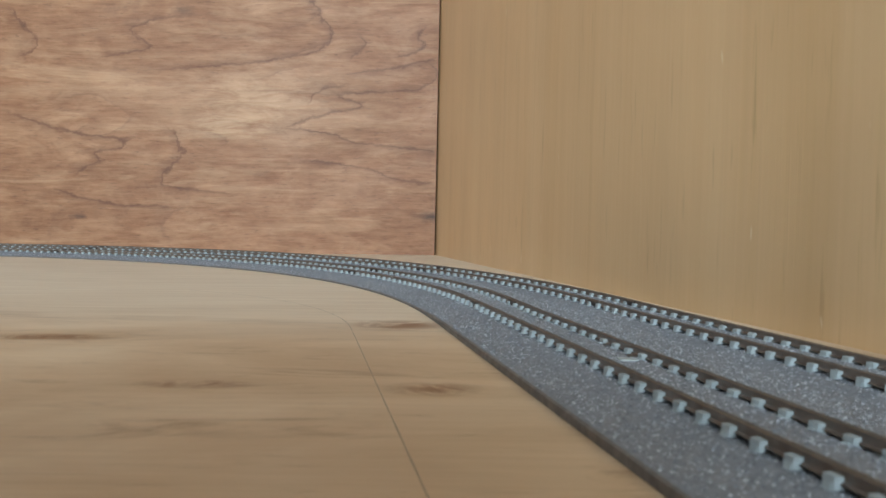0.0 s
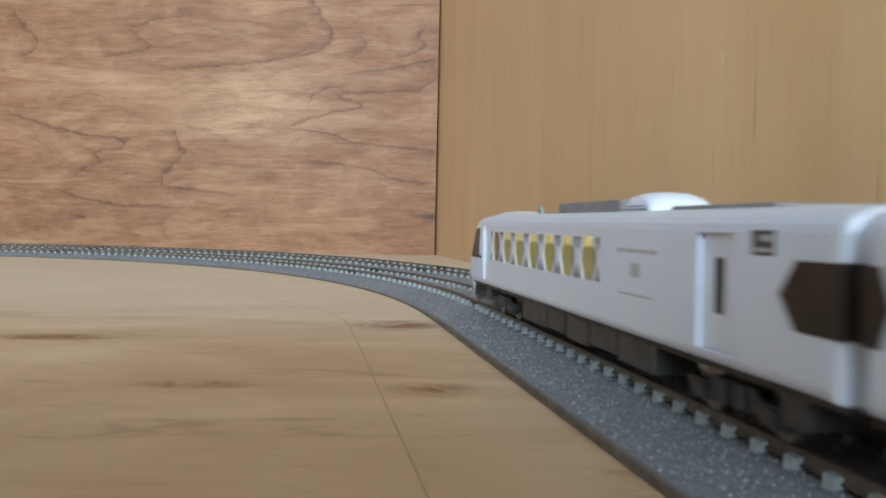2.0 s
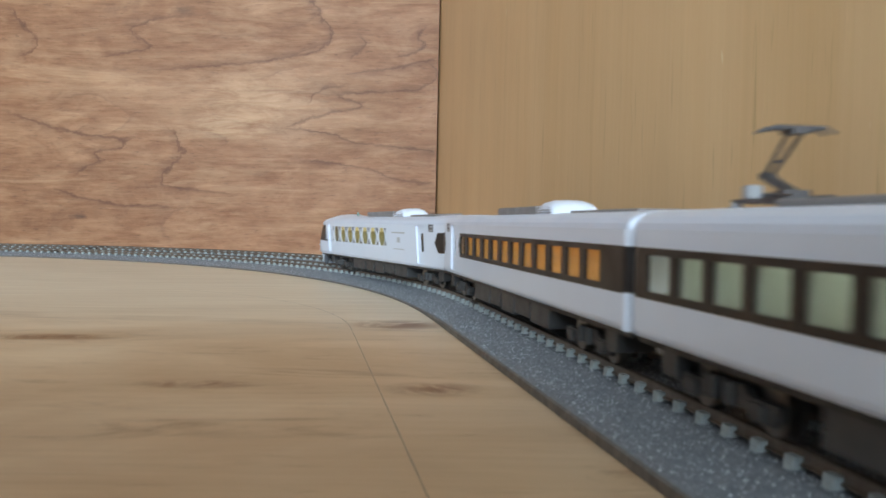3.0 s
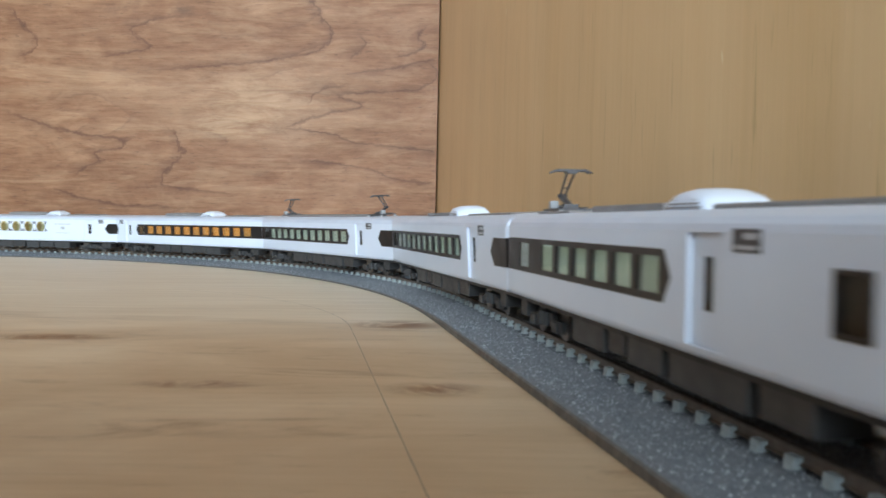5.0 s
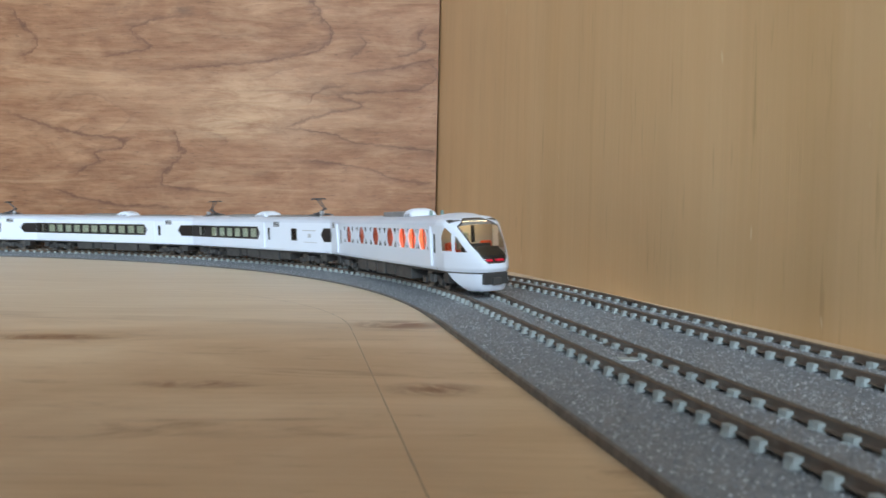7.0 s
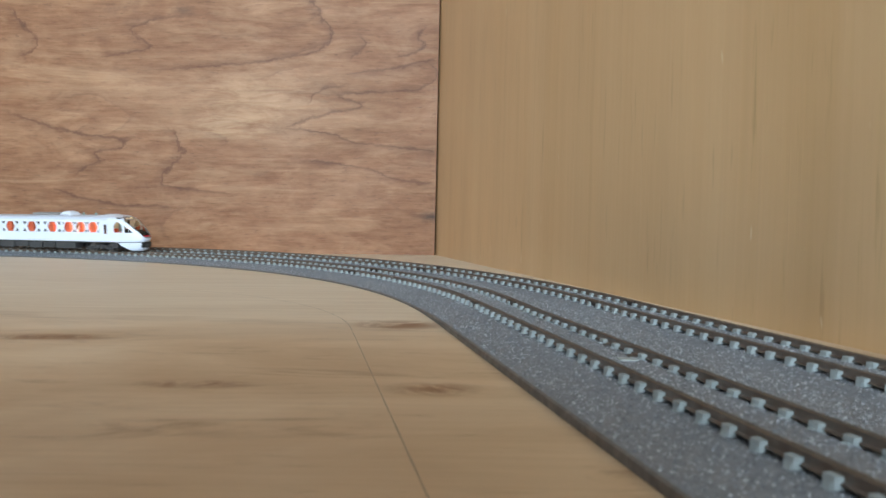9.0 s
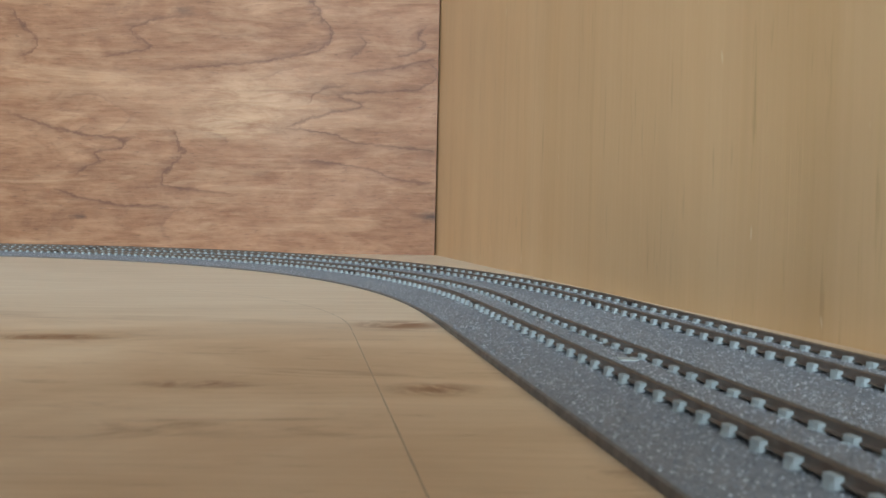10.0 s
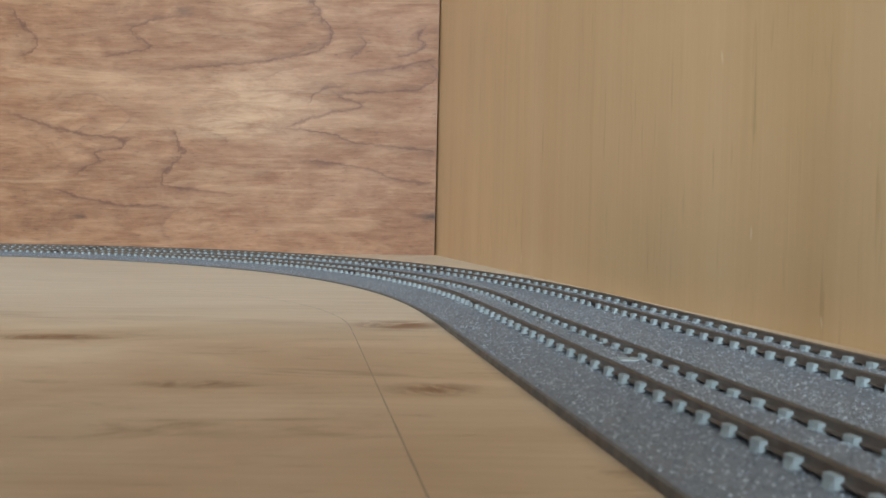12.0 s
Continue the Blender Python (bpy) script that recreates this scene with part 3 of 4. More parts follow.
def arch(x):
    """Section of the body above the eave, as (y, z)."""
    return [(HALF_W, EAVE), (9.05, 20.7), (8.4, 21.45), (7.2, 22.0), (5.0, 22.35), (2.5, 22.5), (0, 22.55)]


def roof_shell(x0, x1, cap0=True, cap1=True):
    bm = bmesh.new()
    half = arch(0)
    prof = half + [(-y, z) for y, z in half[-2::-1]]
    xs = [x0, x0 + 0.25, x0 + 0.8, x1 - 0.8, x1 - 0.25, x1]
    inset = [0.8 if cap0 else 0, 0.25 if cap0 else 0, 0, 0, 0.25 if cap1 else 0, 0.8 if cap1 else 0]
    rows = [[bm.verts.new((x, y * (1 - i / 9), z - (i * 0.5 if z > EAVE else 0))) for y, z in prof] for x, i in zip(xs, inset)]
    for a, b in zip(rows, rows[1:]):
        for i in range(len(prof) - 1):
            bm.faces.new((a[i], a[i + 1], b[i + 1], b[i]))
    bm.faces.new(rows[0])
    bm.faces.new(rows[-1][::-1])
    return bm


def end_wall(x, way, z0=FLOOR_Z, z1=EAVE + 0.02, grow=0.0):
    """The gangway end of a car, with rounded upright corners."""
    bm = bmesh.new()
    ring = []
    for k in range(7):
        a = math.radians(90 * k / 6)
        ring.append((x + way * (math.sin(a) * 1.3 - 1.3 + grow), HALF_W - 1.3 + 1.3 * math.cos(a) + grow))
    ring = ring + [(px, -py) for px, py in ring[::-1]]
    lo = [bm.verts.new((px, py, z0)) for px, py in ring]
    hi = [bm.verts.new((px, py, z1)) for px, py in ring]
    for i in range(len(ring) - 1):
        bm.faces.new((lo[i], lo[i + 1], hi[i + 1], hi[i]))
    return bm


def bogie(parent, x, dark=BOGIE):
    b = part("bogie", box(-9.5, 9.5, -5.2, 5.2, 2.6, 4.6, 0.3), dark, parent)
    b.location = (x * MM, 0, 0)
    for side in (-1, 1):
        bm = bmesh.new()
        add_prism(bm, [(-10, 2.2), (-9.4, 1.5), (-5.5, 1.5), (-4, 2.3), (4, 2.3), (5.5, 1.5), (9.4, 1.5), (10, 2.2), (10, 3.6), (5, 3.6), (4, 4.6), (-4, 4.6), (-5, 3.6), (-10, 3.6)], side * 6.3, side * 7.2)
        for bx in (-7, 7):
            add_box(bm, bx - 1.3, bx + 1.3, min(side * 7.0, side * 7.8), max(side * 7.0, side * 7.8), 1.6, 3.4, 0.2)
        add_rod(bm, (-1.6, side * 7.4, 2.2), (-1.6, side * 7.4, 4.6), 0.7)
        add_rod(bm, (1.6, side * 7.4, 2.2), (1.6, side * 7.4, 4.6), 0.7)
        part("side_frame", bm, dark, b)
    for ax in (-7, 7):
        bm = bmesh.new()
        add_rod(bm, (ax, -5.6, 2.8), (ax, 5.6, 2.8), 0.6)
        for side in (-1, 1):
            add_rod(bm, (ax, side * 4.4, 2.8), (ax, side * 5.7, 2.8), 2.75, 20)
            add_rod(bm, (ax, side * 4.1, 2.8), (ax, side * 4.5, 2.8), 3.1, 20)
        part("wheelset", bm, WHEEL, b)


def pantograph(parent, x, way):
    """A raised single-arm pantograph on four insulators; way: +1 if its knee points backward."""
    p = part("pantograph", plate(rect(-5.4, 5.4, -3.4, 3.4), [rect(-4.6, -0.6, -2.7, 2.7), rect(0.6, 4.6, -2.7, 2.7)], 22.95, 23.4), METAL, parent, "raised dark metal single-arm pantograph")
    p.data.transform(Matrix(((1, 0, 0, 0), (0, 0, 1, 0), (0, 1, 0, 0), (0, 0, 0, 1))))
    p.data.flip_normals()
    p.location = (x * MM, 0, 0)
    for ix in (-5.0, 5.0):
        for iy in (-3.0, 3.0):
            bm = bmesh.new()
            add_rod(bm, (ix, iy, 22.0), (ix, iy, 23.1), 0.55, 10)
            add_rod(bm, (ix, iy, 22.35), (ix, iy, 22.6), 0.85, 10)
            part("insulator", bm, CERAMIC, p)
    part("arm_base", box(-1.1 + way, 1.1 + way, -1.5, 1.5, 23.3, 24.3, 0.2), METAL, p)
    part("drive_case", box(-3.9 * way - 0.9, -3.9 * way + 0.9, 0.9, 2.6, 23.3, 25.0, 0.35), CERAMIC, p)
    bm = bmesh.new()
    add_rod(bm, (-4.8, -2.2, 23.6), (4.8, -2.2, 23.6), 0.16)
    add_rod(bm, (-4.8, 2.2, 23.6), (3.0, 0.8, 24.0), 0.16)
    add_box(bm, 3.0, 4.4, -1.2, 1.2, 23.4, 24.0, 0.15)
    part("spring_gear", bm, METAL, p)
    bm = bmesh.new()
    add_rod(bm, (1.6 * way, 0, 24.0), (-3.8 * way, 0, 26.0), 0.48)
    add_rod(bm, (2.2 * way, 0.7, 23.7), (-3.4 * way, 0.6, 25.5), 0.18)
    add_rod(bm, (-3.8 * way, -0.9, 26.0), (-3.8 * way, 0.9, 26.0), 0.42)
    part("lower_arm", bm, METAL, p)
    bm = bmesh.new()
    add_rod(bm, (-3.8 * way, 0.45, 26.0), (1.3 * way, 0.75, 30.3), 0.24)
    add_rod(bm, (-3.8 * way, -0.45, 26.0), (1.3 * way, -0.75, 30.3), 0.24)
    add_rod(bm, (-2.0 * way, 0.55, 27.5), (-2.0 * way, -0.55, 27.5), 0.15)
    part("upper_arm", bm, METAL, p)
    bm = bmesh.new()
    for hx in (-0.9, 0.9):
        add_box(bm, hx + 1.3 * way - 0.3, hx + 1.3 * way + 0.3, -2.9, 2.9, 30.5, 30.95, 0.12)
        for side in (-1, 1):
            add_rod(bm, (hx + 1.3 * way, side * 2.8, 30.75), (hx + 1.3 * way, side * 4.0, 30.2), 0.18)
    add_box(bm, 1.3 * way - 1.2, 1.3 * way + 1.2, -1.0, 1.0, 30.1, 30.55)
    part("collector_head", bm, METAL, p)


def cooler(parent, x0, x1):
    """Domed air conditioner with louvres, on the roof."""
    bm = bmesh.new()
    rows = []
    k = 16
    for i in range(k + 1):
        f = i / k
        x = x0 + (x1 - x0) * f
        h = 2.6 * (1 - abs(2 * f - 1) ** 2.6) ** 0.6 + 0.02
        prof = [(-4.6, 22.0), (-4.6, 22.2 + 0.55 * h), (-4.0, 22.3 + 0.85 * h), (-2.4, 22.4 + h), (0, 22.5 + h), (2.4, 22.4 + h), (4.0, 22.3 + 0.85 * h), (4.6, 22.2 + 0.55 * h), (4.6, 22.0)]
        rows.append([bm.verts.new((x, y, z)) for y, z in prof])
    for a, b in zip(rows, rows[1:]):
        for i in range(len(a) - 1):
            bm.faces.new((a[i], a[i + 1], b[i + 1], b[i]))
    bm.faces.new(rows[0])
    bm.faces.new(rows[-1][::-1])
    c = part("air_conditioner", bm, WHITE, parent, "white domed air conditioner with louvres", smooth=True)
    w = (x1 - x0)
    for j, z in enumerate((22.55, 23.0, 23.45)):
        cut = 0.10 + 0.06 * j
        for side in (-1, 1):
            y = side * (4.66 - 0.1 * j)
            part("louvre", box(x0 + w * cut, x1 - w * cut, min(y, y + side * 0.12), max(y, y + side * 0.12), z, z + 0.18), ROOF_GREY, c)


def roof_box(parent, x0, x1, h=1.1, w=4.4):
    part("roof_duct", box(x0, x1, -w, w, 22.2, 22.5 + h, 0.35), ROOF_GREY, parent)


def underfloor(parent, spans):
    for x0, x1, z0, tone in spans:
        for side in (-1, 1):
            y0, y1 = sorted((side * 2.0, side * 8.0))
            part("equipment_case", box(x0, x1, y0, y1, z0, 6.0, 0.25), tone, parent)


def seat_rows(parent, xs, kind, big=1.0):
    bm = bmesh.new()
    add_box(bm, -2.1 * big, 2.1 * big, -2.4, 2.4, 9.6, 12.6, 0.4)
    add_prism(bm, [(-2.4 * big, 10.5), (1.6 * big - 1.6, 10.5), (1.4 * big - 1.6, 18.5), (-2.6 * big, 18.5)], -2.4, 2.4)
    first = part("seat", bm, SEATS[kind], parent)
    first.location = (xs[0] * MM, 6.2 * MM, 0)
    if kind == "olive":
        # paler box round the top of each olive seat
        cover = part("pale_seat_top", box(-2.75, 0.1, -2.5, 2.5, 16.9, 18.6, 0.3), CREAM, parent, "pale cream top of the seat")
        cover.location = first.location
        for x in xs:
            for y in (6.2, -6.2):
                if (x, y) != (xs[0], 6.2):
                    again(cover, x, y, 0, parent)
    for x in xs:
        for y in (6.2, -6.2):
            if (x, y) != (xs[0], 6.2):
                again(first, x, y, 0, parent)


def bay_holes(x, w, z0, z1):
    """Hexagonal window with four small dark triangles about it."""
    zm, q, p = (z0 + z1) / 2, min(0.39 * w, 3.6), min(0.24 * w, 2.1)
    hexa = [(x - p, z0), (x + p, z0), (x + q, zm - 0.6), (x + q, zm + 0.6), (x + p, z1), (x - p, z1), (x - q, zm + 0.6), (x - q, zm - 0.6)]
    tri = []
    e, h = w / 2 - 0.12, 2.0
    for sx in (-1, 1):
        a = max(e - 2.9, q - 0.3)
        for za, sz in ((z0, 1), (z1, -1)):
            tri.append([(x + sx * a, za), (x + sx * e, za), (x + sx * (0.4 * a + 0.6 * e + 0.15), za + sz * h), (x + sx * (0.5 * a + 0.5 * e), za + sz * h)])
    return hexa, tri


def make_car(name, label, kind, band=None, panes=(), bays=(), doors=(), windows=(), signs=(), hexes=(), prints=(), x_front=END, x_rear=-END,
             coolers=(), ducts=(), pantographs=(), antennas=(), cases=(), seats=(), light=(-60, 60)):
    """A car about its own middle, x forward, the rails' tops at z = 0."""
    car = tagged(new(name), label, "train car", group="cars of the model train")
    z0, z1 = BAND
    holes = []
    if band:
        holes.append(scaled_hex(band[0], band[1], z0, z1, band[2], band[3]))
    for x, w in bays:
        hexa, tri = bay_holes(x, w, 12.3, 18.6)
        holes += [hexa, *tri]
    for x0, x1 in doors:
        holes.append(rect(x0, x1, SILL + 0.15, EAVE - 0.15))
    for x0, x1 in windows:
        holes.append(rect(x0, x1, 11.6, 17.2))
    r0 = x_rear + 1.3 if x_rear <= -END else x_rear
    r1 = x_front - 1.3 if x_front >= END else x_front
    for side in (1, -1):
        y0, y1 = side * (HALF_W - 0.28), side * HALF_W
        part("side_wall", plate(rect(r0, r1, SILL, EAVE), holes, y0, y1), WHITE, car)
        bm = bmesh.new()
        lo, hi = [], []
        for x in (r0, r1):
            a = [bm.verts.new((x, side * y, z)) for y, z in ((HALF_W, SILL), (9.2, 6.9), (8.9, FLOOR_Z), (8.2, FLOOR_Z))]
            lo, hi = hi, a
        for i in range(3):
            bm.faces.new((lo[i], lo[i + 1], hi[i + 1], hi[i]))
        part("sill", bm, WHITE, car)
        if band:
            cut = [rect(a, b, z0 + 0.95, z1 - 0.9) for a, b in panes]
            outer = scaled_hex(band[0] + 0.02, band[1] - 0.02, z0 + 0.02, z1 - 0.02, band[2], band[3])
            part("window_band", plate(outer, cut, side * (HALF_W - 0.3), side * (HALF_W + 0.04)), BLACK, car, "long black window band")
        shared = {}
        for a, b in panes:
            key = round(b - a, 2)
            if key not in shared:
                shared[key] = part("window_pane", box(-(b - a) / 2, (b - a) / 2, -0.05, 0.05, z0 + 0.95, z1 - 0.9), PANE, car)
                shared[key].location = ((a + b) / 2 * MM, side * (HALF_W - 0.16) * MM, 0)
            else:
                again(shared[key], (a + b) / 2, side * (HALF_W - 0.16), 0, car)
        for x, w in bays:
            hexa, tri = bay_holes(x, w, 12.3, 18.6)
            bm = bmesh.new()
            ya, yb = sorted((side * (HALF_W - 0.2), side * (HALF_W - 0.12)))
            add_prism(bm, hexa, ya, yb)
            part("window_pane", bm, PANE, car)
            bm = bmesh.new()
            for t in tri:
                add_prism(bm, t, ya, yb + 0.1)
            part("window_corner", bm, BLACK, car, "small dark corner panes of the lattice")
        for x0, x1 in doors:
            ya, yb = sorted((side * (HALF_W - 0.85), side * (HALF_W - 0.6)))
            xm = (x0 + x1) / 2
            leaf = part("door", plate(rect(x0 - 0.3, x1 + 0.3, SILL, EAVE), [rect(xm - 1.1, xm + 1.1, 11.4, 17.2)], ya, yb), WHITE, car)
            part("door_window", box(xm - 1.1, xm + 1.1, ya + 0.1, yb - 0.1, 11.4, 17.2), DARK_GLASS, leaf)
            part("door_jamb", box(x0 - 0.5, x0 + 0.05, min(side * (HALF_W - 1.4), side * (HALF_W - 0.02)), max(side * (HALF_W - 1.4), side * (HALF_W - 0.02)), SILL + 0.15, EAVE - 0.15), WHITE, car)
            part("door_jamb", box(x1 - 0.05, x1 + 0.5, min(side * (HALF_W - 1.4), side * (HALF_W - 0.02)), max(side * (HALF_W - 1.4), side * (HALF_W - 0.02)), SILL + 0.15, EAVE - 0.15), WHITE, car)
        for x0, x1 in windows:
            ya, yb = sorted((side * (HALF_W - 0.5), side * (HALF_W - 0.3)))
            part("narrow_window", box(x0, x1, ya, yb, 11.6, 17.2), DARK_GLASS, car, "narrow dark window")
            bm = plate(rect(x0, x1, 11.6, 17.2), [rect(x0 + 0.45, x1 - 0.45, 12.05, 16.75)], side * (HALF_W - 0.3), side * (HALF_W + 0.06))
            part("window_frame", bm, BLACK, car)
        for x0, x1, t0, t1 in hexes:
            bm = bmesh.new()
            add_prism(bm, scaled_hex(x0, x1, 11.5, 17.6, t0, t1), side * (HALF_W - 0.3), side * (HALF_W + 0.07))
            part("end_panel", bm, BLACK, car, "black half-hexagon panel at the car end")
        for x, za, w in signs:
            ya, yb = sorted((side * (HALF_W - 0.2), side * (HALF_W + 0.05)))
            s = part("destination_sign", box(x - w, x + w, ya, yb, za, za + 2.3), SIGN, car)
            yc, yd = sorted((side * (HALF_W + 0.05), side * (HALF_W + 0.09)))
            part("sign_bar", box(x - w * 0.8, x + w * 0.8, yc, yd, za + 0.3, za + 0.7), PRINT, s)
            part("sign_bar", box(x - w * 0.8, x + w * 0.2, yc, yd, za + 1.3, za + 1.9), PRINT, s)
        for x0, x1, za, h in prints:
            ya, yb = sorted((side * (HALF_W - 0.1), side * (HALF_W + 0.02)))
            part("printed_bar", box(x0, x1, ya, yb, za, za + h), PRINT, car)
    part("roof", roof_shell(x_rear, x_front, x_rear <= -END, x_front >= END), ROOF_WHITE, car, smooth=False)
    for x, way in ((x_rear, -1), (x_front, 1)):
        if abs(x) >= END:
            part("end_wall", end_wall(x, way), WHITE, car, smooth=True)
            part("gangway", box(min(x, x + way * 0.9), max(x, x + way * 0.9), -3.6, 3.6, 7.0, 19.0, 0.3), UNDER, car)
            part("end_panel", end_wall(x, way, 11.55, 17.65, 0.05), BLACK, car, "black panel wrapped round the car end")
    part("floor_pan", box(x_rear + 0.4, x_front - 0.4, -8.3, 8.3, 5.6, FLOOR_Z + 0.05), UNDER, car)
    part("cabin_floor", box(x_rear + 1.5, x_front - 0.3, -8.4, 8.4, 8.8, 9.6), FLOORING, car)
    part("cabin_ceiling", box(x_rear + 1.5, x_front - 0.3, -8.4, 8.4, 19.3, 19.7), LINING, car)
    part("interior_light", box(light[0], light[1], -6.5, 6.5, 18.9, 19.25), LIGHTS[kind], car, "glowing strip light inside the car")
    if seats:
        seat_rows(car, seats, kind)
    for x0, x1 in coolers:
        cooler(car, x0, x1)
    for d in ducts:
        roof_box(car, *d)
    for x, way in pantographs:
        pantograph(car, x, way)
    for x in antennas:
        bm = bmesh.new()
        add_prism(bm, [(x - 0.9, 22.3), (x + 0.9, 22.3), (x + 0.5, 24.2), (x - 0.3, 24.2)], -0.3, 0.3)
        part("antenna", bm, GREEN, car)
    underfloor(car, cases)
    for bx in (-50, 50):
        bogie(car, bx)
    return car


def nose_front(z):
    """How far forward the nose reaches at each height."""
    return float(np.interp(z, [6.4, 7.4, 9.2, 10.4, 12.5, 15, 18, 20.5, 21.6, 22.2, 22.55], [79.7, 80.4, 80.5, 80.1, 78.7, 76.3, 72.3, 67.9, 64.5, 62.0, 58.6]))


def nose_half_width(z):
    return float(np.interp(z, [6.4, 7.4, 19.9, 20.7, 21.45, 22.0, 22.35, 22.5, 22.55], [8.9, 9.3, 9.3, 9.05, 8.4, 7.2, 5.0, 2.5, 0.3]))


def nose_point(z, a, x0, grow=0.0, p=2.7, reach=0.0, taper=0.0):
    """A point of the nose at height z and angle a about the car's axis; taper narrows it towards its tip."""
    c, s = abs(math.cos(a)) ** (2 / p), abs(math.sin(a)) ** (2 / p)
    xf, w = nose_front(z) + grow + reach, nose_half_width(z) + grow
    x = x0 + (xf - x0) * c
    w *= 1 - taper * min(1.0, max(0.0, (x - x0 - 6) / 18))
    return Vector((x, math.copysign(w * s, a), z))


def in_poly(px, pz, poly):
    inside = False
    for i in range(len(poly)):
        (xa, za), (xb, zb) = poly[i], poly[i - 1]
        if (za > pz) != (zb > pz) and px < (xb - xa) * (pz - za) / (zb - za) + xa:
            inside = not inside
    return inside


WINDSCREEN = [(-2.3, 9.2), (2.3, 9.2), (3.3, 10.3), (5.1, 14.5), (6.2, 19.3), (2.7, 21.45), (-2.7, 21.45), (-6.2, 19.3), (-5.1, 14.5), (-3.3, 10.3)]
SIDE_LIGHT = [(62.9, 12.4), (68.2, 12.4), (67.7, 17.4), (64.7, 19.2), (62.6, 16.4)]
QUARTER = [(69.7, 12.2), (74.5, 12.2), (69.4, 16.8)]
LEAD_LIGHT = [(65.4, 12.2), (80.5, 12.2), (78.5, 16.0), (74.5, 19.2), (66.0, 19.2)]
ROOF_VENT = [(63.0, 21.35), (66.2, 21.3), (65.7, 20.4)]


def cab(car, tail_lamps, x0=50.0):
    """Streamlined nose: white shell with a large windscreen and side windows, white skirt, dark coupler box."""
    zs = np.concatenate([np.linspace(6.4, 9.5, 12), np.linspace(9.65, 21.6, 110), np.linspace(21.7, 22.55, 14)])
    angs = np.linspace(-math.pi / 2, math.pi / 2, 191)
    shell, front, sides, rim, vents = bmesh.new(), bmesh.new(), bmesh.new(), bmesh.new(), bmesh.new()
    blunt, reach, taper = (3.5, 0.0, 0.35) if tail_lamps else (4.2, 6.0, 0.0)
    grid = [[nose_point(z, a, x0, 0.0, blunt, reach, taper) for a in angs] for z in zs]
    store = {id(b): {} for b in (shell, front, sides, rim, vents)}

    def vert(bm, i, j):
        d = store[id(bm)]
        if (i, j) not in d:
            d[i, j] = bm.verts.new(grid[i][j])
        return d[i, j]

    for i in range(len(zs) - 1):
        for j in range(len(angs) - 1):
            m = (grid[i][j] + grid[i + 1][j + 1]) / 2
            target = shell
            steep = abs(angs[j]) < 1.12
            if steep and in_poly(m.y, m.z, WINDSCREEN) and m.x > x0 + 3.5:
                target = front
            elif steep and in_poly(m.y / 1.06, (m.z - 15.6) / 1.045 + 15.6, WINDSCREEN) and m.x > x0 + 3:
                target = rim
            elif abs(m.y) > 5.2 and (in_poly(m.x, m.z, SIDE_LIGHT) or in_poly(m.x, m.z, QUARTER) if tail_lamps else in_poly(m.x, m.z, LEAD_LIGHT)):
                target = sides
            elif tail_lamps and abs(m.y) > 4.3 and in_poly(m.x, m.z, ROOF_VENT):
                target = vents
            bm = target
            bm.faces.new((vert(bm, i, j), vert(bm, i, j + 1), vert(bm, i + 1, j + 1), vert(bm, i + 1, j)))
    part("cab_shell", shell, WHITE, car, smooth=True)
    part("windscreen", front, CAB_GLASS, car, "large dark tinted windscreen", smooth=True)
    part("windscreen_rim", rim, BLACK, car, smooth=True)
    part("cab_side_window", sides, CAB_GLASS, car, smooth=True)
    if tail_lamps:
        part("roof_vent", vents, BLACK, car, "small black triangle above the windscreen corner", smooth=True)
    else:
        vents.free()
    # low crown on the roof behind the windscreen
    bm = bmesh.new()
    rows = []
    for i in range(13):
        f = i / 12
        h = 1.15 * math.sin(math.pi * f) if 0 < f < 1 else 0.0
        rows.append([bm.verts.new((x0 - 13 + 23 * f + reach * 0.4 * f, 6.6 * math.sin(b), 21.3 - 2.6 * f ** 3 + (h + 1.1) * math.cos(b) ** 0.6)) for b in np.linspace(-1.57, 1.57, 17)])
    for ra, rb in zip(rows, rows[1:]):
        for k in range(16):
            bm.faces.new((ra[k], ra[k + 1], rb[k + 1], rb[k]))
    part("roof_crown", bm, WHITE, car, smooth=True)
    # cab fittings behind the glass
    part("cab_floor", box(x0, 74, -5.4, 5.4, 8.8, 9.4), UNDER, car)
    bm = bmesh.new()
    add_prism(bm, [(66, 9.4), (78.2, 9.4), (77.4, 11.1), (72.5, 13.4), (66, 13.2)], -4.4, 4.4)
    part("control_desk", bm, UNDER, car)
    part("cab_bulkhead", plate([(y, z) for y, z in rect(-9.1, 9.1, 8.6, 20.4)], [rect(-1.2, 1.2, 14.5, 17)], 0, 0.5), LINING, car).matrix_basis = pose((x0 + 1.0) * MM, 0, 0, 0, 0, 90)
    part("cab_light", box(x0 + 1.6, x0 + (8.0 if tail_lamps else 2.4), -4, 4, 20.6, 20.8), LIGHTS["cab"] if tail_lamps else LIGHTS["olive"], car, "warm glowing cab lamp")
    if tail_lamps:
        # lounge seats beside the glass, and the low wall before the desk
        bm = bmesh.new()
        for side in (-1, 1):
            ya, yb = sorted((side * 4.2, side * 7.4))
            add_box(bm, x0 + 3.4, x0 + 7.6, ya, yb, 9.4, 12.4, 0.4)
            add_box(bm, x0 + 2.2, x0 + 4.2, ya, yb, 11.8, 14.6, 0.5)
        part("lounge_seat", bm, SEATS["red"], car)
        part("desk_wall", box(x0 + 8.6, x0 + 9.2, -4.6, 4.6, 9.4, 14.2, 0.2), GREY, car)
        part("cab_post", box(x0 + 8.6, x0 + 9.4, -1.4, -0.5, 14.6, 19.6, 0.1), UNDER, car)
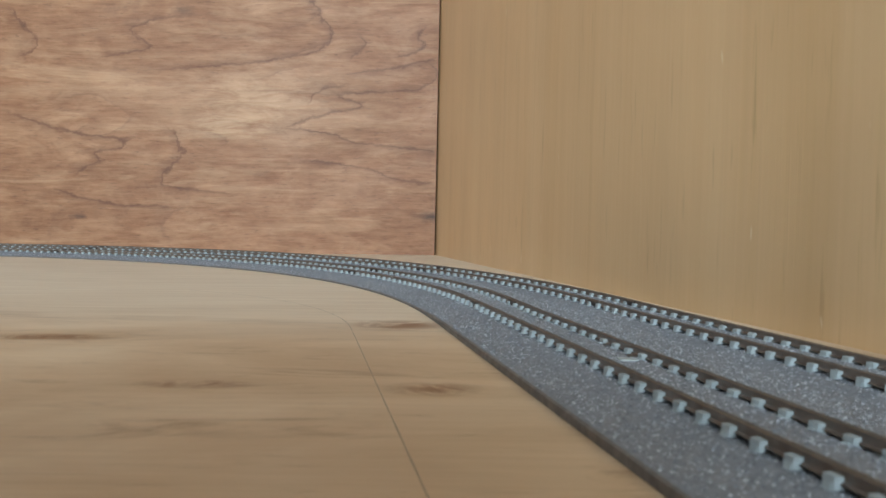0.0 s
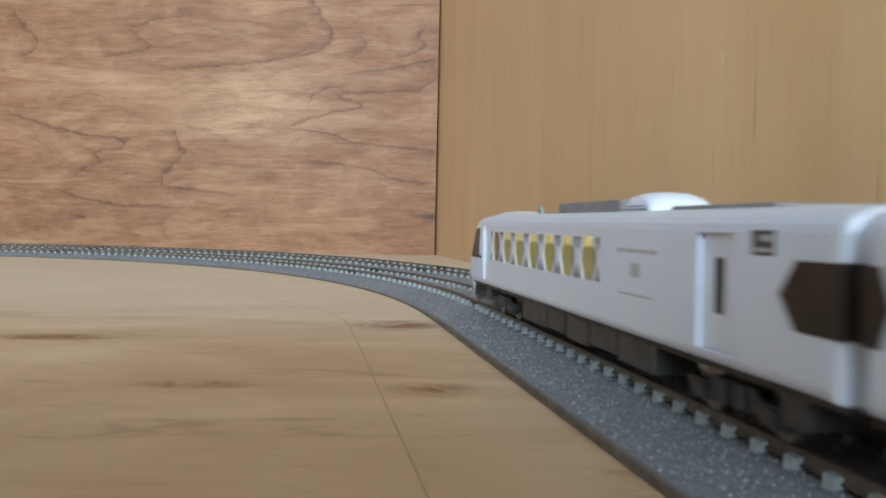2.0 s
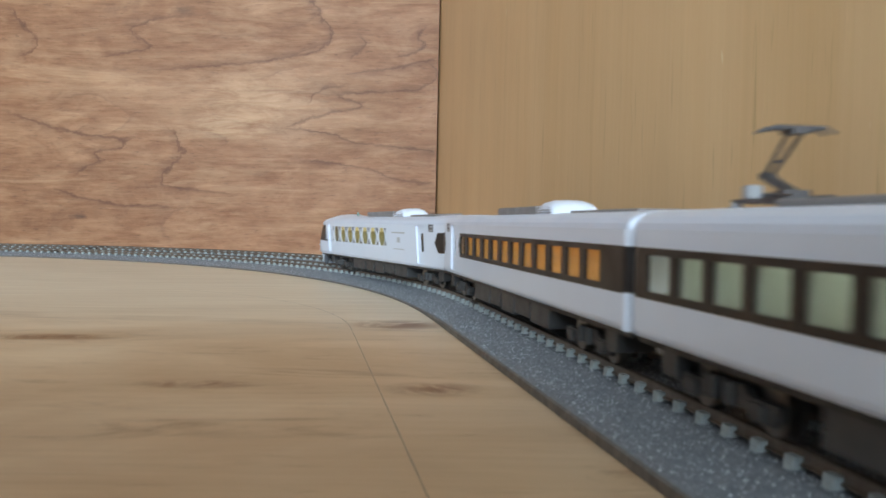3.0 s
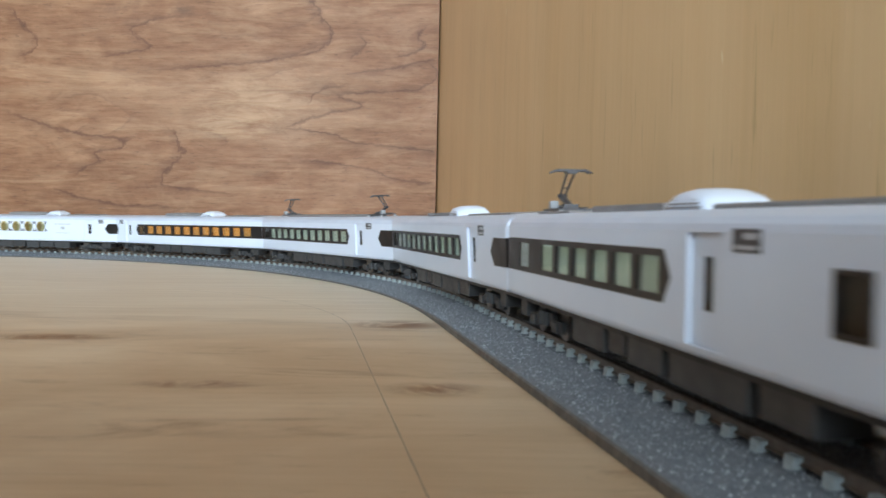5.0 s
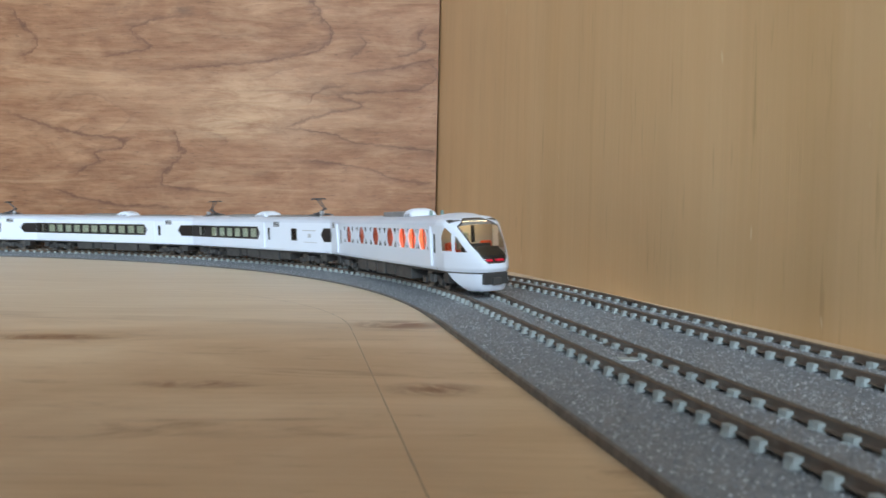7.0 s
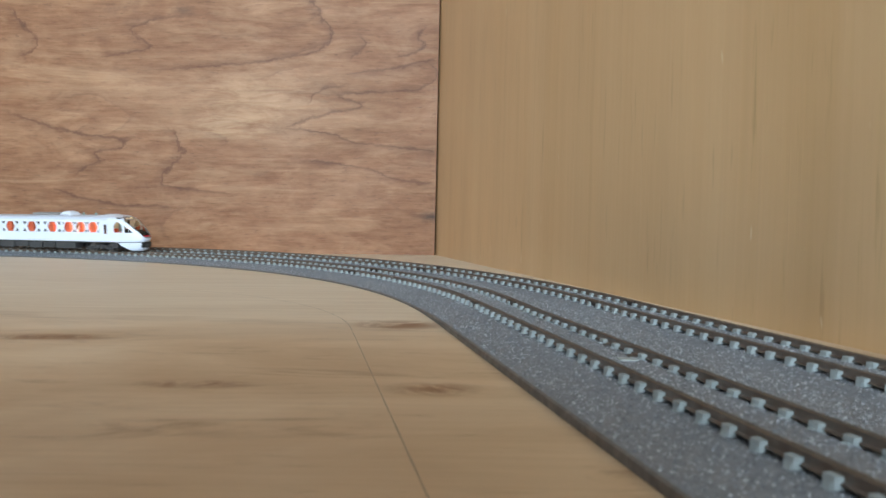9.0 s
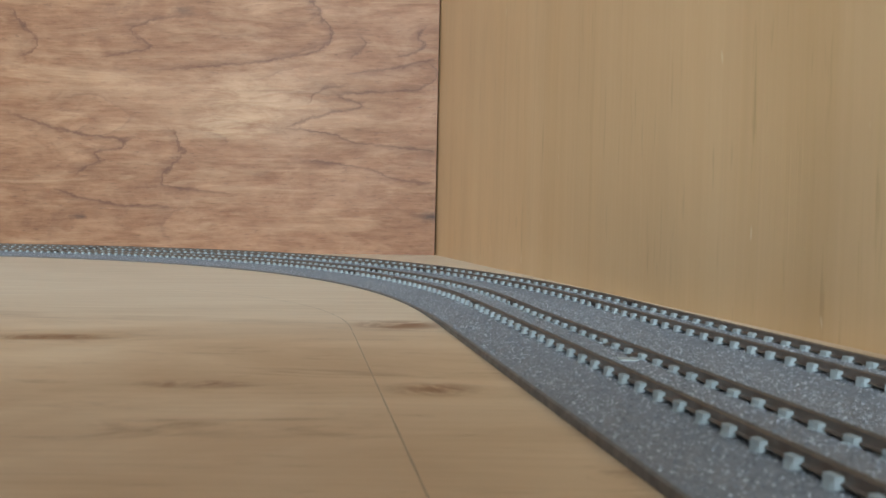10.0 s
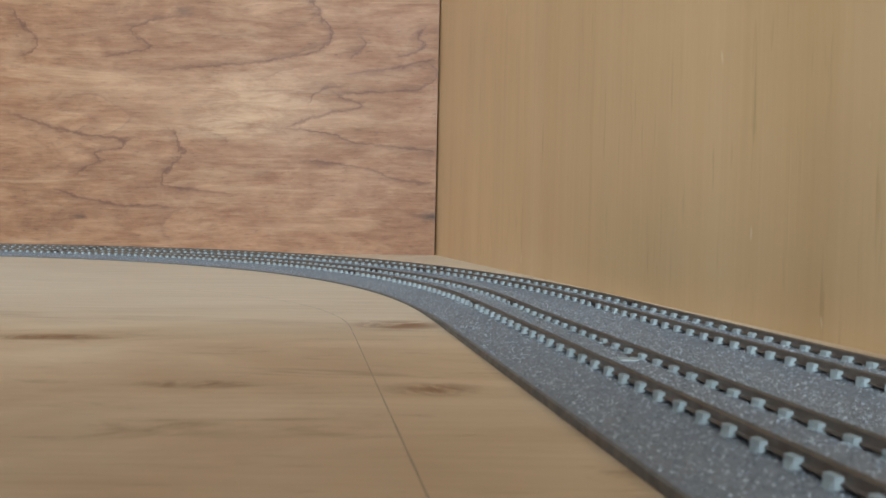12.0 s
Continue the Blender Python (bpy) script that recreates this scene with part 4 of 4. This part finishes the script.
    bm = bmesh.new()
    add_box(bm, x0 + 4.5, x0 + 8, -4.2, -0.6, 9.4, 13, 0.4)
    add_box(bm, x0 + 3.5, x0 + 4.9, -4.2, -0.6, 11, 17.5, 0.4)
    part("driver_seat", bm, SEATS["grey"], car)
    # dark strip set in for the gap's shade, and skirt under the nose
    def ring(z, grow, back):
        return [nose_point(max(z, 6.4), a, x0, grow, blunt, reach, taper) + Vector((0, 0, z - max(z, 6.4))) for a in np.linspace(-math.pi / 2 + back, math.pi / 2 - back, 49)]
    bm = bmesh.new()
    rows = [[bm.verts.new(v) for v in ring(z, -0.35, 0.0)] for z in (5.7, 6.6)]
    for k in range(48):
        bm.faces.new((rows[0][k], rows[0][k + 1], rows[1][k + 1], rows[1][k]))
    part("dark_gap_strip", bm, UNDER, car)
    bm = bmesh.new()
    rows = [[bm.verts.new(v) for v in ring(z, g, b)] for z, g, b in ((0.9, -2.0, 0.62), (1.2, -1.2, 0.56), (2.6, -0.6, 0.36), (4.2, -0.25, 0.22), (6.0, -0.1, 0.14))]
    for ra, rb in zip(rows, rows[1:]):
        for k in range(48):
            bm.faces.new((ra[k], ra[k + 1], rb[k + 1], rb[k]))
    part("skirt", bm, WHITE, car, smooth=True)
    # solid box whose dark colour gives the shade of the coupler opening
    part("coupler_dark_box", box(75.5 + reach, 79.9 + reach, -3.7, 3.7, 3.0, 6.3, 0.3), UNDER, car, "solid dark box for the shade of the coupler opening")
    bm = bmesh.new()
    add_rod(bm, (78 + reach, 0, 3.9), (80.5 + reach, 0, 3.9), 1.0, 12)
    add_box(bm, 79.8 + reach, 80.6 + reach, -1.4, 1.4, 2.8, 5.0, 0.2)
    part("coupler", bm, BOGIE, car)
    if tail_lamps:
        for side in (-1, 1):
            bm = bmesh.new()
            y0, y1 = sorted((side * 0.7, side * 2.8))
            add_prism(bm, [(78.3, 9.5), (79.6, 9.5), (79.4, 10.05), (78.1, 10.05)], y0, y1)
            part("tail_lamp", bm, TAIL, car, "glowing red tail lamp")


def spread(x0, x1, n, gap):
    """n panes of equal width between x0 and x1."""
    step = (x1 - x0) / n
    return [(x0 + i * step + gap / 2, x0 + (i + 1) * step - gap / 2) for i in range(n)]


CASES = [(-32, -20, 1.9, GREY), (-19, -8, 2.4, GREY), (-7, 3, 1.8, GREY), (4.5, 14, 2.2, BOGIE), (15, 31, 1.9, GREY), (-64, -60, 2.6, BOGIE), (60, 64, 2.6, BOGIE)]
CASES_B = [(-33, -24, 2.2, BOGIE), (-22, -4, 1.8, GREY), (-2, 9, 2.0, GREY), (10, 16, 2.6, BOGIE), (18, 32, 1.9, GREY), (-64, -60, 2.6, BOGIE), (60, 64, 2.6, BOGIE)]
REAR_HEX = [(-70.5, -61.3, 0.0, 2.6)]
LABEL = "white model train car, "


def lead_car():
    c = make_car("lead_car", LABEL + "hexagonal lattice windows, streamlined nose", "olive",
                 bays=[(x, 10.0) for x in (49.4, 39.4, 29.4, 19.4, 9.4, -0.6, -10.6)], doors=[(-53, -45.5), (57.3, 62.3)],
                 signs=[(-58.5, 17.8, 1.9)], hexes=REAR_HEX, prints=[(-35, -22, 16.9, 0.5), (-30, -27, 13.8, 1.8), (-34, -23, 11.4, 0.3)],
                 x_front=64.0, coolers=[(-22.5, -11)], ducts=[(-10.5, 20, 1.7), (-52, -28, 0.4)], antennas=[47], cases=CASES,
                 seats=[49.4, 39.4, 29.4, 19.4, 9.4, -0.6, -10.6], light=(-15, 54))
    cab(c, False, 64.0)
    return c


def band_car(name, what, kind, front_band, pans=(), coolers=(), ducts=()):
    if front_band:
        band, panes = (-33, END - 1.36, 2.0, 0.0), spread(-31.2, 66.5, 12, 2.0)
        return make_car(name, LABEL + what, kind, band=band, panes=panes, doors=[(-46.5, -38.5)], signs=[(-51, 17.9, 2.4)],
                        hexes=[(-70, -58.5, 0.0, 2.6)], pantographs=pans, coolers=coolers, ducts=ducts, cases=CASES_B,
                        seats=[x + 0.5 for x, _ in panes], light=(-32, 62))
    band, panes = (-END + 1.36, 47, 0.0, 2.0), spread(-62, 45.5, 12, 2.8)
    return make_car(name, LABEL + what, kind, band=band, panes=panes, doors=[(51.5, 58.5)], signs=[(63, 17.9, 1.9)],
                    hexes=[(67, 70.5, 1.4, 0.0)], pantographs=pans, coolers=coolers, ducts=ducts, cases=CASES,
                    seats=[x + 0.5 for x, _ in panes], light=(-62, 46))


def cafe_car():
    panes = spread(-4.8, 47, 6, 2.0) + [(54.5, 61)]
    return make_car("saloon_car", LABEL + "short black window band, two pantographs", "grey", band=(-7, END - 1.36, 2.0, 0.0), panes=panes,
                    doors=[(-18.8, -11)], windows=[(-42, -37)], signs=[(-23.6, 17.9, 2.6)], hexes=[(-70.5, -62.3, 0.0, 2.6)],
                    prints=[(-58.5, -47, 16.2, 0.4), (-54, -51.5, 13.2, 1.7), (-58.5, -47.5, 10.9, 0.25)], pantographs=[(60, -1), (-48.5, 1)],
                    coolers=[(-6, 6)], ducts=[(6.5, 34, 0.9), (-44, -7, 0.5), (46, 66, 0.35)], cases=CASES_B,
                    seats=[x + 0.5 for x, _ in panes], light=(-5, 62))


def tail_car():
    """Built nose forward; the cab stands at its rear in the train."""
    c = make_car("tail_car", LABEL + "red seats, hexagonal windows, red tail lamps", "red",
                 bays=[(-39.5, 14.5), (-21, 14.5), (-3, 14.5), (14, 14.5), (27.2, 9.6), (36.8, 9.6), (46.6, 9.6)],
                 doors=[(-58.5, -50), (53.2, 57.6)], signs=[(-63.5, 17.9, 1.7)], hexes=[(-70.5, -67, 0.0, 1.4)], x_front=58.0,
                 coolers=[(15.5, 24.5)], ducts=[(-7, 15, 1.6)], antennas=[31, 41], cases=CASES,
                 light=(20, 52))
    seat_rows(c, [-39.5, -21, -3, 14], "red", 1.5)
    seat_rows(c, [28.0, 37.6, 47.4], "red", 1.0)
    cab(c, True, 58.0)
    return c


TRAIN = [
    (lead_car(), 1),
    (band_car("compartment_car", "black window band, amber lit windows", "amber", False, coolers=[(-22.6, -10.8)], ducts=[(-10.3, 23, 1.5), (-62, -32, 0.3)]), 1),
    (band_car("coach_car", "black window band, two raised pantographs", "grey", True, pans=[(51, -1), (-45, 1)], ducts=[(-40, 46, 0.7)]), 1),
    (band_car("coach_car", "black window band, domed air conditioner", "grey", True, coolers=[(-12, -0.8)], ducts=[(-0.5, 28, 0.9), (-58, -22, 0.3)]), 1),
    (cafe_car(), 1),
    (tail_car(), -1),
]


# ---- small pieces of the track, last ----
def sleepers(track):
    bm = sleeper_mesh()
    first = part("sleeper", bm, SLEEPER, track)
    for lane in (0.0, SPACING):
        for k in range(-30, 105):
            s = k * SLEEPER_PITCH
            x, y, th = on_line(s, lane)
            one = first if (lane, k) == (0.0, -30) else new("sleeper", first.data)
            one.parent = track
            one.matrix_basis = pose(x * MM, y * MM, float(lift(s, lane)) * MM, 0, -float(cant_outer(s) if lane else cant(s)), math.degrees(th))
    # the rest of the loop, out of sight, in one piece
    cos, fcs = [], []
    for lane in (0.0, SPACING):
        for k in list(range(-240, -30)) + list(range(105, 410)):
            x, y, th = on_line(k * SLEEPER_PITCH, lane)
            c, s = math.cos(th), math.sin(th)
            i = len(cos)
            for px, py, pz in ((-8, -1.3, 2.1), (8, -1.3, 2.1), (8, 1.3, 2.1), (-8, 1.3, 2.1), (-8, -1.3, 2.7), (8, -1.3, 2.7), (8, 1.3, 2.7), (-8, 1.3, 2.7)):
                cos.append(((x + px * c - py * s) * MM, (y + px * s + py * c) * MM, (pz + float(lift(k * SLEEPER_PITCH, lane + px))) * MM))
            fcs += [(i + 4, i + 5, i + 6, i + 7), (i, i + 1, i + 5, i + 4), (i + 1, i + 2, i + 6, i + 5), (i + 2, i + 3, i + 7, i + 6), (i + 3, i, i + 4, i + 7)]
    me = bpy.data.meshes.new("far_sleepers")
    me.from_pydata(cos, [], fcs)
    me.materials.append(SLEEPER)
    ob = new("far_sleepers", me)
    ob.parent = track
    tagged(ob, "pale sleepers further along the loop", kind="stuff")


sleepers(TRACK)
ballast(TRACK)


# ---- what moves ----
PITCH = 143.0


def joint_way(t):
    """Way of the first coupling along the track at t seconds: a little slower once in the bend."""
    return float(np.interp(t, [0, 2, 3, 5.5, 6, 6.5, 9, 12], [-516, -137.5, 50.5, 490.5, 582, 671, 1111, 1636]))


def motions():
    for i, (car, way) in enumerate(TRAIN):
        rows = []
        for k in range(121):
            t = k / 10
            s = joint_way(t) + PITCH / 2 - i * PITCH
            xa, ya, _ = on_line(s - 56)
            xb, yb, _ = on_line(s + 56)
            turn = math.degrees(math.atan2(yb - ya, xb - xa)) + (180 if way < 0 else 0)
            lean = float(cant(s))
            rows.append((t, pose((xa + xb) / 2 * MM, (ya + yb) / 2 * MM, (RAIL_Z + 5 * math.sin(radians(lean))) * MM, -lean * way, 0, turn)))
        walk(car, rows)


motions()
